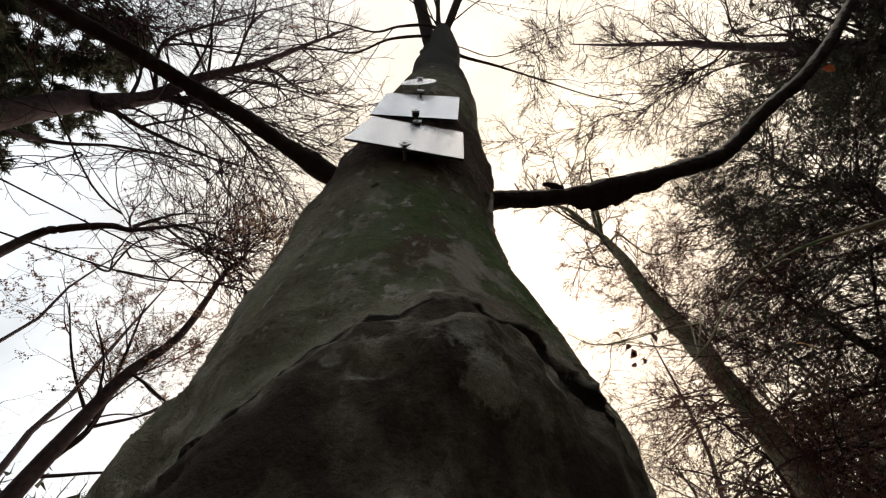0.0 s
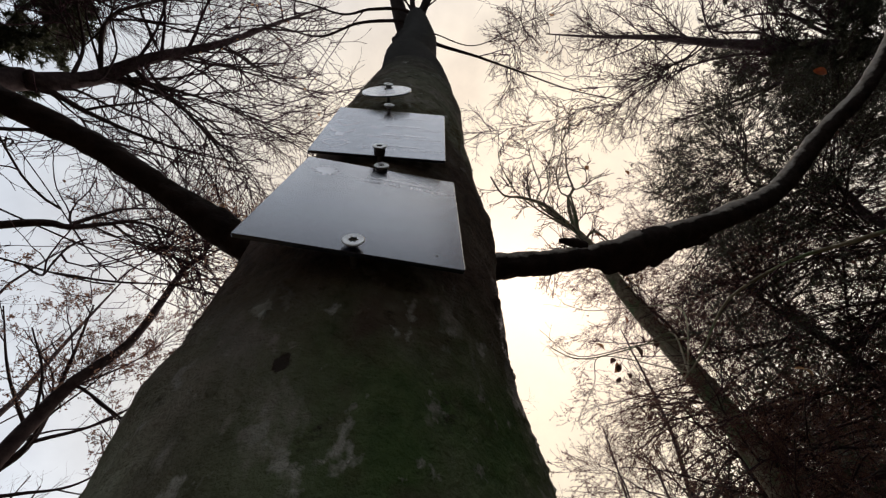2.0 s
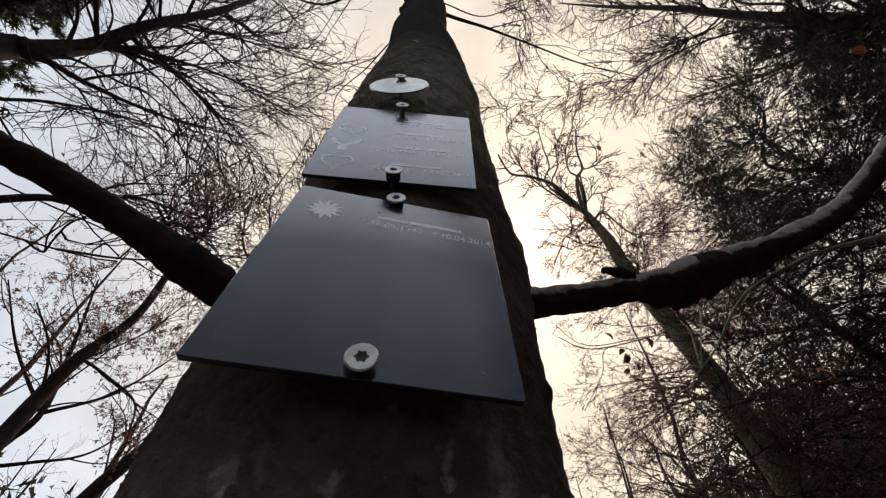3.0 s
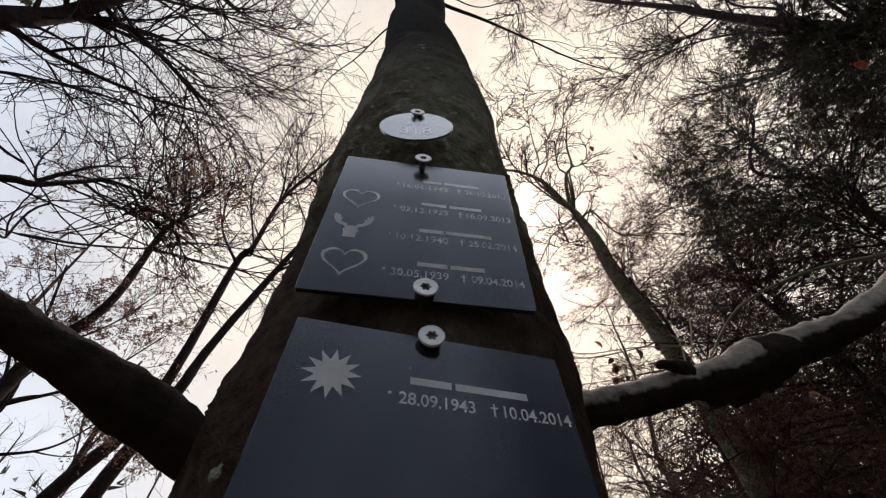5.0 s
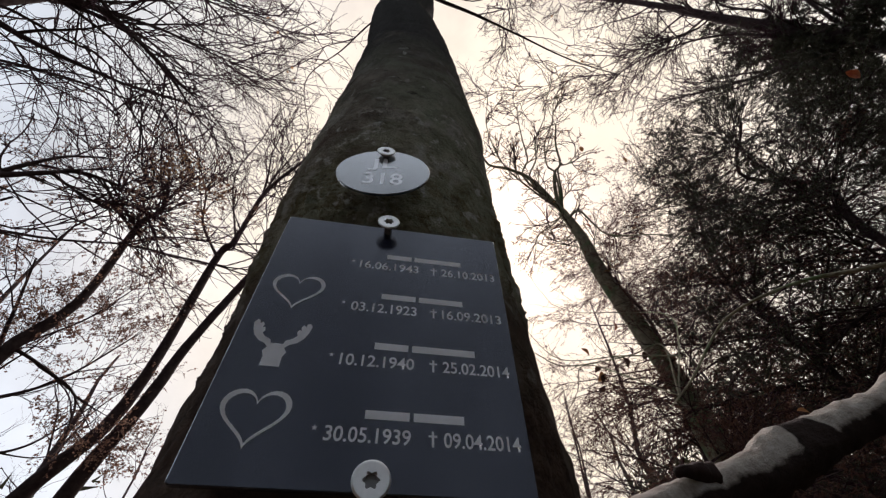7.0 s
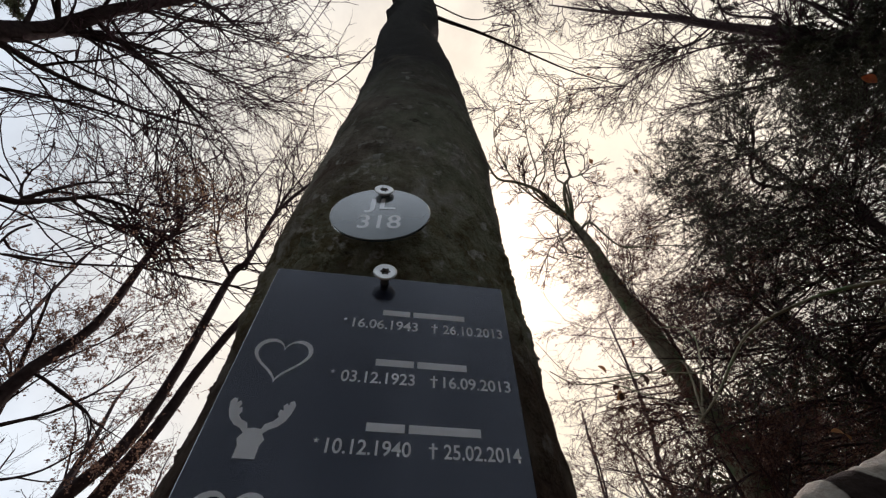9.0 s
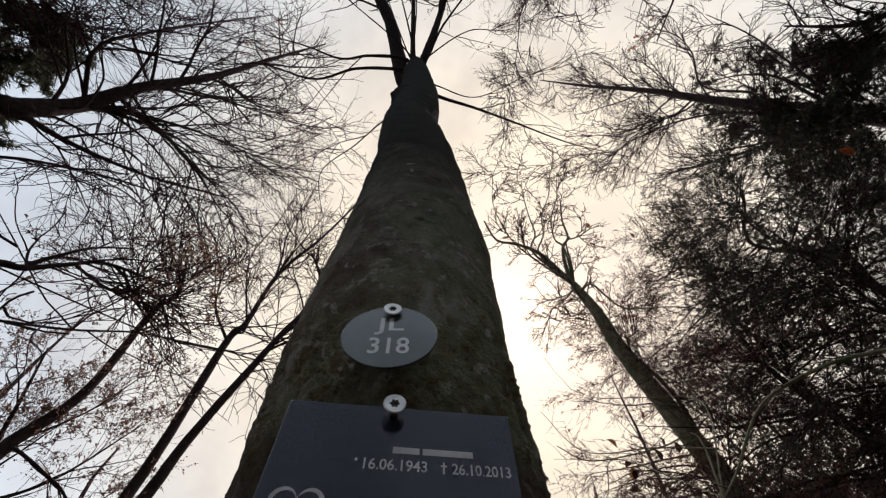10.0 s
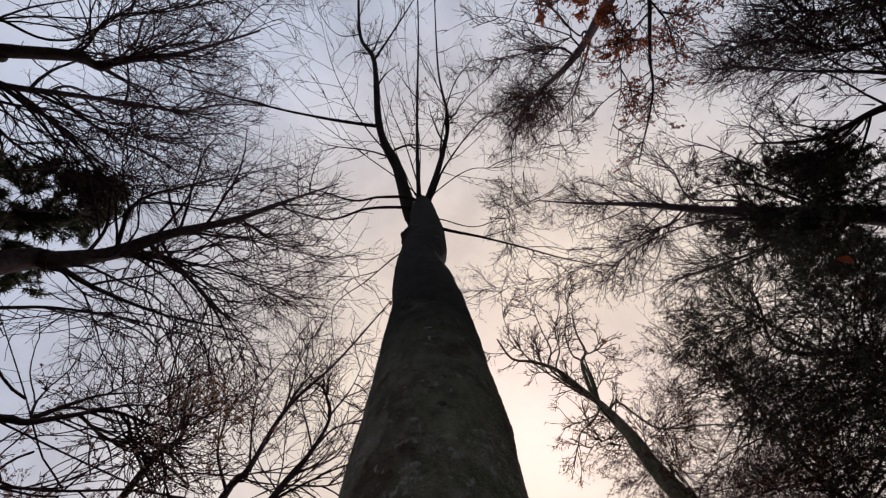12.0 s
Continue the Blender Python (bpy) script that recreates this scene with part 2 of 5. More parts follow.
def worn_limb():
    """Dark limb bark, worn to bare wood where the limb's own mask says so."""
    m, n, l, b = material("worn_limb_bark")
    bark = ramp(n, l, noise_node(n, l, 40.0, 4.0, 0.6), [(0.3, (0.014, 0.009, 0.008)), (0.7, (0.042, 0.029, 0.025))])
    wood = ramp(n, l, noise_node(n, l, 60.0, 6.0, 0.7), [(0.3, (0.230, 0.196, 0.165)), (0.5, (0.400, 0.362, 0.318)), (0.7, (0.500, 0.465, 0.420))])
    worn = n.new("ShaderNodeAttribute")
    worn.attribute_name = "worn"
    add = n.new("ShaderNodeMath")
    add.operation = "MULTIPLY_ADD"
    add.inputs[1].default_value = 0.5
    l.new(noise_node(n, l, 130.0, 5.0, 0.7), add.inputs[0])
    l.new(worn.outputs["Fac"], add.inputs[2])
    l.new(mix(n, l, mask(n, l, add.outputs[0], 0.16, 0.42), bark, wood), b.inputs["Base Color"])
    b.inputs["Roughness"].default_value = 0.9
    b.inputs["Specular IOR Level"].default_value = 0.15
    bump(n, l, noise_node(n, l, 160.0, 5.0, 0.7), b, 0.7, 0.006)
    return m


WORN_LIMB = worn_limb()
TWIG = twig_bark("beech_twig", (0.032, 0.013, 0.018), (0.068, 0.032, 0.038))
TREE_BARK = twig_bark("grey_tree_bark", (0.028, 0.017, 0.018), (0.072, 0.051, 0.048), 12.0)
MOSSY = twig_bark("mossy_tree_bark", (0.130, 0.112, 0.076), (0.330, 0.290, 0.200), 14.0, (0.115, 0.175, 0.085))
NEEDLE = leaf_mat("conifer_needle", (0.030, 0.034, 0.019), (0.064, 0.064, 0.036), 3.0, 0.25)
SPRUCE = leaf_mat("spruce_needle", (0.046, 0.056, 0.030), (0.095, 0.105, 0.060), 3.0, 0.3)
NEEDLE_BROWN = leaf_mat("brown_conifer_spray", (0.100, 0.044, 0.030), (0.180, 0.090, 0.060), 3.0, 0.4)
LEAF = leaf_mat("dry_beech_leaf", (0.260, 0.120, 0.045), (0.480, 0.260, 0.100))
LEAF_DULL = leaf_mat("faded_leaf", (0.140, 0.076, 0.056), (0.290, 0.175, 0.120), 3.0, 0.6)
LEAF_DARK = leaf_mat("withered_leaf", (0.050, 0.026, 0.020), (0.110, 0.060, 0.042), 30.0)
LEAF_RED = leaf_mat("russet_leaf", (0.280, 0.060, 0.030), (0.420, 0.150, 0.050), 30.0)
PLATE, TAG = plate_mat(), tag_mat()
INK = plain("white_ink", (0.80, 0.82, 0.84), (0.88, 0.90, 0.92), 0.22)
INK.node_tree.nodes["Principled BSDF"].inputs["IOR"].default_value = 2.6
ENGRAVED = plain("pale_engraving", (0.68, 0.69, 0.71), (0.80, 0.81, 0.83), 0.45)
ENGRAVED.node_tree.nodes["Principled BSDF"].inputs["IOR"].default_value = 1.4
for ink in (INK, ENGRAVED):
    satin(ink.node_tree.nodes, ink.node_tree.links, ink.node_tree.nodes["Principled BSDF"], 0.24, (0.95, 0.96, 1.0), 0.40, 0.80, 0.92)
STEEL = plain("stainless_steel", (0.70, 0.70, 0.69), (0.80, 0.80, 0.79), 0.38, 0.85, 200.0)
# darker steel: shade of shanks and sockets put into the colour; specks use it too
DARK_STEEL = plain("shaded_steel", (0.16, 0.16, 0.16), (0.24, 0.23, 0.22), 0.5, 0.9, 200.0)
MATTE_BLACK = plain("matte_black", (0.012, 0.011, 0.011), (0.022, 0.020, 0.020), 0.7)
LICHEN = plain("pale_lichen", (0.24, 0.25, 0.21), (0.38, 0.39, 0.34), 0.9, 0.0, 300.0)
LITTER = litter()


# ---- mesh helpers ----
def mesh_of(name, verts, quads=(), tris=(), smooth=True):
    """A mesh from arrays of corners, four-cornered and three-cornered faces."""
    me = bpy.data.meshes.new(name)
    verts = np.asarray(verts, np.float32).reshape(-1, 3)
    q = np.asarray(quads, np.int32).reshape(-1, 4)
    t = np.asarray(tris, np.int32).reshape(-1, 3)
    me.vertices.add(len(verts))
    me.vertices.foreach_set("co", verts.ravel())
    me.loops.add(q.size + t.size)
    me.loops.foreach_set("vertex_index", np.concatenate([q.ravel(), t.ravel()]))
    me.polygons.add(len(q) + len(t))
    starts = np.concatenate([np.arange(len(q)) * 4, q.size + np.arange(len(t)) * 3]).astype(np.int32)
    me.polygons.foreach_set("loop_start", starts)
    me.polygons.foreach_set("use_smooth", np.full(len(q) + len(t), smooth))
    me.update(calc_edges=True)
    me.validate()
    return me


def part(name, me, mat, parent, label="", kind=""):
    """One mesh object under a thing or a part (parent None: a thing of its own)."""
    if isinstance(me, bmesh.types.BMesh):
        bm, me = me, bpy.data.meshes.new(name)
        bm.to_mesh(me)
        bm.free()
    me.materials.append(mat)
    ob = new(name, me)
    ob.parent = parent
    return tagged(ob, label, kind=kind)


def smooth_path(points, count):
    """A Catmull-Rom curve through the points, as count points."""
    p = np.asarray(points, float)
    p = np.vstack([2 * p[0] - p[1], p, 2 * p[-1] - p[-2]])
    out = []
    for s in np.linspace(0, len(p) - 3 - 1e-6, count):
        i, u = int(s) + 1, s - int(s)
        a, b, c, d = p[i - 1], p[i], p[i + 1], p[i + 2]
        out.append(0.5 * (2 * b + (c - a) * u + (2 * a - 5 * b + 4 * c - d) * u * u + (3 * b - a - 3 * c + d) * u ** 3))
    return np.array(out)


def tubes(paths, radii, sides):
    """Corners and faces of many tubes: paths (C, m, 3), radii (C, m)."""
    paths, radii = np.asarray(paths, float), np.asarray(radii, float)
    c, m, _ = paths.shape
    tan = np.gradient(paths, axis=1)
    tan /= np.linalg.norm(tan, axis=2, keepdims=True) + 1e-9
    ref = np.where(np.abs(tan[:, :1, 2:3]) > 0.9, np.array([1.0, 0, 0]), np.array([0, 0, 1.0]))
    u = np.cross(tan, np.broadcast_to(ref, tan.shape))
    u /= np.linalg.norm(u, axis=2, keepdims=True) + 1e-9
    v = np.cross(tan, u)
    a = np.arange(sides) * 2 * np.pi / sides
    ring = (u[:, :, None] * np.cos(a)[:, None] + v[:, :, None] * np.sin(a)[:, None]) * radii[:, :, None, None]
    verts = (paths[:, :, None] + ring).reshape(-1, 3)
    idx = np.arange(c * m * sides).reshape(c, m, sides)
    nxt = np.roll(idx, -1, axis=2)
    quads = np.stack([idx[:, :-1], nxt[:, :-1], nxt[:, 1:], idx[:, 1:]], -1).reshape(-1, 4)
    return verts, quads


def join(pieces):
    verts, quads, tris, off = [], [], [], 0
    for piece in pieces:
        v, q = piece[0], piece[1]
        verts.append(v)
        if q.shape[1] == 4:
            quads.append(q + off)
        else:
            tris.append(q + off)
        off += len(v)
    return (np.concatenate(verts), np.concatenate(quads) if quads else (), np.concatenate(tris) if tris else ())


def sprout(paths, radii, count, rng, length, angle, m, lift=0.0, wobble=0.18, first=0.15, thin=0.55, least=0.0012):
    """count shoots that leave the given paths at the angle (degrees), lengths in metres."""
    paths, radii = np.asarray(paths, float), np.asarray(radii, float)
    c, k, _ = paths.shape
    size = np.linalg.norm(np.diff(paths, axis=1), axis=2).sum(1)
    who = rng.choice(c, count, p=size / size.sum())
    s = (first + (1 - first) * rng.random(count) ** 0.8) * (k - 1.001)
    i, f = s.astype(int), (s - s.astype(int))[:, None]
    a, b = paths[who, i], paths[who, i + 1]
    pos, d = a + (b - a) * f, b - a
    d /= np.linalg.norm(d, axis=1, keepdims=True) + 1e-9
    rad = radii[who, i] * (1 - f[:, 0]) + radii[who, i + 1] * f[:, 0]
    side = rng.normal(size=(count, 3))
    side -= d * (side * d).sum(1, keepdims=True)
    side /= np.linalg.norm(side, axis=1, keepdims=True) + 1e-9
    ang = np.radians(rng.uniform(angle[0], angle[1], count))[:, None]
    d = d * np.cos(ang) + side * np.sin(ang)
    along = (s / (k - 1))[:, None]
    ln = rng.uniform(length[0], length[1], (count, 1)) * (1.15 - 0.6 * along)
    pts = [pos]
    for _ in range(m - 1):
        d = d + rng.normal(size=(count, 3)) * wobble
        d[:, 2] += lift
        d /= np.linalg.norm(d, axis=1, keepdims=True)
        pts.append(pts[-1] + d * ln / (m - 1))
    r0 = np.maximum(np.minimum(rad * thin, ln[:, 0] * 0.016), least)
    out = r0[:, None] * np.linspace(1, 0.35, m)[None]
    return np.stack(pts, 1), np.maximum(out, least * 0.6)


def shoots(paths, radii, count, rng, length, angle, m, pull=0.45, curve=0.45, kink=0.06, lift=0.0, first=0.12, thin=0.6, least=0.0012, flat=0.45, slim=0.013):
    """count branches that leave the given paths on alternate sides and sweep round towards their parent's own heading."""
    paths, radii = np.asarray(paths, float), np.asarray(radii, float)
    c, k, _ = paths.shape
    size = np.linalg.norm(np.diff(paths, axis=1), axis=2).sum(1)
    who = np.sort(rng.choice(c, count, p=size / size.sum()))
    u = first + (0.985 - first) * rng.random(count) ** 0.85
    s = u * (k - 1.001)
    i, f = s.astype(int), (s - s.astype(int))[:, None]
    a, b = paths[who, i], paths[who, i + 1]
    pos, head = a + (b - a) * f, b - a
    head /= np.linalg.norm(head, axis=1, keepdims=True) + 1e-9
    rad = radii[who, i] * (1 - f[:, 0]) + radii[who, i + 1] * f[:, 0]
    plane = rng.normal(size=(c, 3))
    side = np.cross(plane[who], head)
    side /= np.linalg.norm(side, axis=1, keepdims=True) + 1e-9
    side = side * rng.choice([-1.0, 1.0], (count, 1)) + rng.normal(size=(count, 3)) * flat
    side -= head * (side * head).sum(1, keepdims=True)
    side /= np.linalg.norm(side, axis=1, keepdims=True) + 1e-9
    ang = np.radians(rng.uniform(angle[0], angle[1], count))[:, None]
    d = head * np.cos(ang) + side * np.sin(ang)
    ln = rng.uniform(length[0], length[1], (count, 1)) * (1.15 - 0.55 * u[:, None])
    bend = rng.normal(size=(count, 3)) * curve
    pts = [pos]
    for j in range(m - 1):
        turn = 1.0 if j < (m - 1) * rng.uniform(0.4, 0.8) else -0.6      # most bend one way and then back
        d = d + (head * pull + bend * turn) / (m - 1) + rng.normal(size=(count, 3)) * kink
        d[:, 2] += lift / (m - 1)
        d /= np.linalg.norm(d, axis=1, keepdims=True)
        pts.append(pts[-1] + d * ln / (m - 1))
    r0 = np.maximum(np.minimum(rad * thin, ln[:, 0] * slim), least)
    return np.stack(pts, 1), np.maximum(r0[:, None] * np.linspace(1, 0.3, m)[None], least * 0.6)


def blades(paths, count, rng, size, slim, spread):
    """Leaves or needles along the paths, one small kite each."""
    c, k, _ = paths.shape
    who = rng.integers(0, c, count)
    s = rng.random(count) * (k - 1.001)
    i, f = s.astype(int), (s - s.astype(int))[:, None]
    a, b = paths[who, i], paths[who, i + 1]
    pos, d = a + (b - a) * f, b - a
    d /= np.linalg.norm(d, axis=1, keepdims=True) + 1e-9
    out = rng.normal(size=(count, 3))
    out /= np.linalg.norm(out, axis=1, keepdims=True)
    out = out * spread + d * (1 - spread)
    out /= np.linalg.norm(out, axis=1, keepdims=True) + 1e-9
    wide = np.cross(out, rng.normal(size=(count, 3)))
    wide /= np.linalg.norm(wide, axis=1, keepdims=True) + 1e-9
    ln = rng.uniform(size[0], size[1], (count, 1))
    mid, tip = pos + out * ln * 0.5, pos + out * ln
    verts = np.stack([pos, mid + wide * ln * slim, tip, mid - wide * ln * slim], 1).reshape(-1, 3)
    return verts, np.arange(count * 4).reshape(-1, 4)


def needles_on(paths, count, rng, size, slim):
    """Many needles along the paths, one slim triangle each."""
    v, q = blades(paths, count, rng, size, slim, 0.62)
    v = v.reshape(-1, 4, 3)
    v = np.stack([(v[:, 0] * 2 + v[:, 1] - v[:, 3]) / 2, (v[:, 0] * 2 + v[:, 3] - v[:, 1]) / 2, v[:, 2]], 1).reshape(-1, 3)
    return v, np.arange(count * 3).reshape(-1, 3)


def limb_mesh(points, r0, r1, count=26, sides=10, rough=0.06, flare=0.0, seed=0):
    """A tapering limb with an uneven skin; flare widens its foot."""
    path = smooth_path(points, count)
    u = np.linspace(0, 1, count)
    r = (r0 + (r1 - r0) * u ** 0.85) * (1 + flare * np.exp(-u * count / 2.0))
    v, q = tubes(path[None], r[None], sides)
    axis = np.repeat(path, sides, axis=0)
    k = np.array([noise.noise(Vector(p) * (0.9 / max(r0, 0.01))) for p in v])
    v = axis + (v - axis) * (1 + rough * 3 * k)[:, None]
    return v, q, path, r


# ---- ground ----
def ground_sheet():
    n = 90
    s = np.linspace(-1, 1, n)
    ax = np.sign(s) * (np.abs(s) ** 3 * 900 + np.abs(s) * 12)
    x, y = np.meshgrid(ax, ax)
    far = np.hypot(x, y)
    z = np.array([noise.noise(Vector((a * 0.25, b * 0.25, 3.0))) for a, b in zip(x.ravel(), y.ravel())]).reshape(n, n) * 0.12
    z = z * np.clip(far / 2.0, 0, 1) + 0.10 * np.exp(-(far / 0.8) ** 2)
    idx = np.arange(n * n).reshape(n, n)
    q = np.stack([idx[:-1, :-1], idx[:-1, 1:], idx[1:, 1:], idx[1:, :-1]], -1).reshape(-1, 4)
    ob = part("ground", mesh_of("ground", np.stack([x, y, z], -1), q), LITTER, None, "forest floor of brown fallen leaves")
    tagged(ob, category="forest floor", kind="structure")


ground_sheet()


# ---- the beech with the plaques ----
# height, axis x, axis y, radius
TRUNK = [
    (0.00, 0.03, 0.16, 0.330), (0.25, 0.03, 0.16, 0.240), (0.60, 0.03, 0.16, 0.190), (0.85, 0.033, 0.160, 0.176),
    (1.00, 0.038, 0.158, 0.174), (1.16, 0.042, 0.170, 0.180), (1.24, 0.030, 0.170, 0.172), (1.35, 0.012, 0.151, 0.145),
    (1.50, 0.004, 0.142, 0.134), (1.65, 0.006, 0.147, 0.141), (1.80, 0.009, 0.136, 0.131), (2.00, 0.005, 0.135, 0.131),
    (2.25, 0.009, 0.146, 0.136), (2.60, 0.006, 0.166, 0.137), (3.00, -0.003, 0.178, 0.130), (3.30, -0.030, 0.186, 0.128),
    (3.50, -0.055, 0.178, 0.110), (3.70, -0.050, 0.190, 0.118), (4.00, -0.030, 0.205, 0.138), (4.60, -0.026, 0.215, 0.142),
    (5.30, -0.050, 0.195, 0.132), (5.90, -0.085, 0.170, 0.128), (6.15, -0.095, 0.160, 0.112),
]


def trunk_axis(z):
    t = np.array(TRUNK)
    return [np.interp(z, t[:, 0], t[:, k]) for k in (1, 2, 3)]


SKIN = []      # the stem's surface, for what grows on it
SEAM = []      # height of each of its points over the healed ring


def trunk_mesh():
    z = np.concatenate([np.arange(0, 0.9, 0.025), np.arange(0.9, 1.02, 0.005), np.arange(1.02, 1.18, 0.0028), np.arange(1.18, 2.1, 0.004), np.arange(2.1, 2.4, 0.006), np.arange(2.4, 6.16, 0.015)])
    sides = 256
    fine = np.linspace(0, 6.2, 1241)
    kern = np.hanning(19) / np.hanning(19).sum()
    cx, cy, r = [np.interp(z, fine, np.convolve(np.pad(a, 9, mode="edge"), kern, mode="valid")) for a in trunk_axis(fine)]
    a = np.arange(sides) * 2 * np.pi / sides
    zz, aa = np.meshgrid(z, a, indexing="ij")
    rr = np.broadcast_to(r[:, None], zz.shape).copy()
    px, py = np.cos(aa) * 0.14, np.sin(aa) * 0.14
    flat = [Vector(p) for p in zip(px.ravel(), py.ravel(), zz.ravel())]
    tall = [Vector((p.x, p.y, p.z * 0.45)) for p in flat]
    slow = np.array([noise.noise(p * 6.0) for p in tall]).reshape(zz.shape)
    mid = np.array([noise.fractal(p * 24.0, 0.9, 2.0, 4) for p in tall]).reshape(zz.shape)
    rr += 0.005 * slow + 0.0030 * mid
    # swollen healed ring low on the stem, with a crack over it
    turned = np.degrees(aa)
    ring = np.interp(turned, [0, 180, 240, 254, 258, 263, 268, 290, 297, 306, 330, 360], [1.07, 1.03, 1.035, 1.062, 1.092, 1.118, 1.133, 1.139, 1.134, 1.122, 1.10, 1.07]) + 0.003 * slow + 0.005 * mid
    crumb = np.array([noise.fractal(p * 95.0, 0.8, 2.0, 4) for p in flat]).reshape(zz.shape)
    ring = ring + 0.0045 * crumb + 0.004 * mid
    under = ring - zz
    front = 0.12 + 0.88 * np.clip(-1.6 * np.sin(aa) - 0.5, 0, 1)
    rr += (0.0026 + 0.0040 * crumb * np.exp(-((under + 0.004) / 0.006) ** 2)) * front * np.clip(0.7 + 1.6 * mid, 0, 1.4) * np.clip(-under / 0.003, 0, 1) * np.exp(-np.clip(-under, 0, None) / 0.028)     # overhanging lip
    rr -= 0.003 * front * np.exp(-((under - 0.003) / 0.004) ** 2) * np.clip(0.8 + 1.2 * mid, 0.2, 1.5)
    rr += 0.005 * front * np.exp(-((under - 0.06) / 0.04) ** 2)
    rr += 0.0016 * crumb * np.exp(-((under - 0.01) / 0.02) ** 2)
    rr += np.interp(zz, [0.4, 0.85, 1.08, 1.13, 1.165, 1.215, 1.28], [0, 0.040, 0.042, 0.031, 0.020, 0.010, 0]) * np.exp(-((turned - 272) / 27) ** 2)     # swollen front
    rr += 0.0010 * crumb
    rr += 0.007 * mid * np.exp(-((zz - 1.09) / 0.09) ** 2)
    # crumbly moss crust either side above the upper plate
    away = np.clip(np.abs(np.cos(aa) * 0.13 + 0.0) / 0.03 - 1.0, 0, 1)
    rr += (0.0012 + 0.0040 * crumb) * away * np.clip(-1.4 * np.sin(aa), 0, 1) * np.clip((zz - 1.80) / 0.03, 0, 1) * np.clip((2.02 - zz) / 0.08, 0, 1) * np.clip(0.4 + 2 * mid, 0, 1)
    SEAM.append((zz - ring).ravel())
    # branch scars and collars: height, angle, size
    for h, ang, size, out in ((1.078, 271, 0.008, -0.014), (1.09, 285, 0.03, 0.006), (1.62, 205, 0.05, 0.006), (1.70, 352, 0.05, 0.008),
                              (1.40, 222, 0.035, 0.007), (2.47, 268, 0.05, -0.006), (3.30, 320, 0.09, 0.008), (1.52, 330, 0.05, 0.006),
                              (4.45, 190, 0.10, 0.03), (1.27, 196, 0.03, 0.006)):
        da = (aa - radians(ang) + np.pi) % (2 * np.pi) - np.pi
        d2 = (da * 0.14 / size) ** 2 + ((zz - h) / size) ** 2
        rr += out * np.exp(-d2) + 0.35 * abs(out) * np.cos(np.sqrt(d2) * 9) * np.exp(-d2 / 2.5) * (0.4 + mid)
    # lengthwise folds under the fork
    rr *= 1 + 0.07 * np.clip((zz - 3.3) / 1.2, 0, 1) * np.sin(3 * aa + zz * 1.1)
    v = np.stack([cx[:, None] + rr * np.cos(aa), cy[:, None] + rr * np.sin(aa), zz], -1)
    SKIN.append((v, z))
    idx = np.arange(v.shape[0] * sides).reshape(-1, sides)
    nx = np.roll(idx, -1, axis=1)
    q = np.stack([idx[:-1], nx[:-1], nx[1:], idx[1:]], -1).reshape(-1, 4)
    verts = v.reshape(-1, 3)
    cap = len(verts)
    verts = np.vstack([verts, [[cx[-1], cy[-1], 6.22]]])
    tris = np.stack([idx[-1], nx[-1], np.full(sides, cap)], -1)
    me = mesh_of("trunk", verts, q, tris)
    me.attributes.new("seam", "FLOAT", "POINT").data.foreach_set("value", np.append(SEAM[0], 5.0).astype(np.float32))
    return me


def anchored(points):
    """A limb's path that begins inside the trunk, level with its first point."""
    x, y, z = points[0]
    cx, cy, r = trunk_axis(z - 0.12)
    return [(float(cx), float(cy), z - 0.12)] + list(points)


beech = tagged(new("beech_tree"), "smooth grey beech with algae, carrying plaques", "tree")
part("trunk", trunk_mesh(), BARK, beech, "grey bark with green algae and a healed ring")

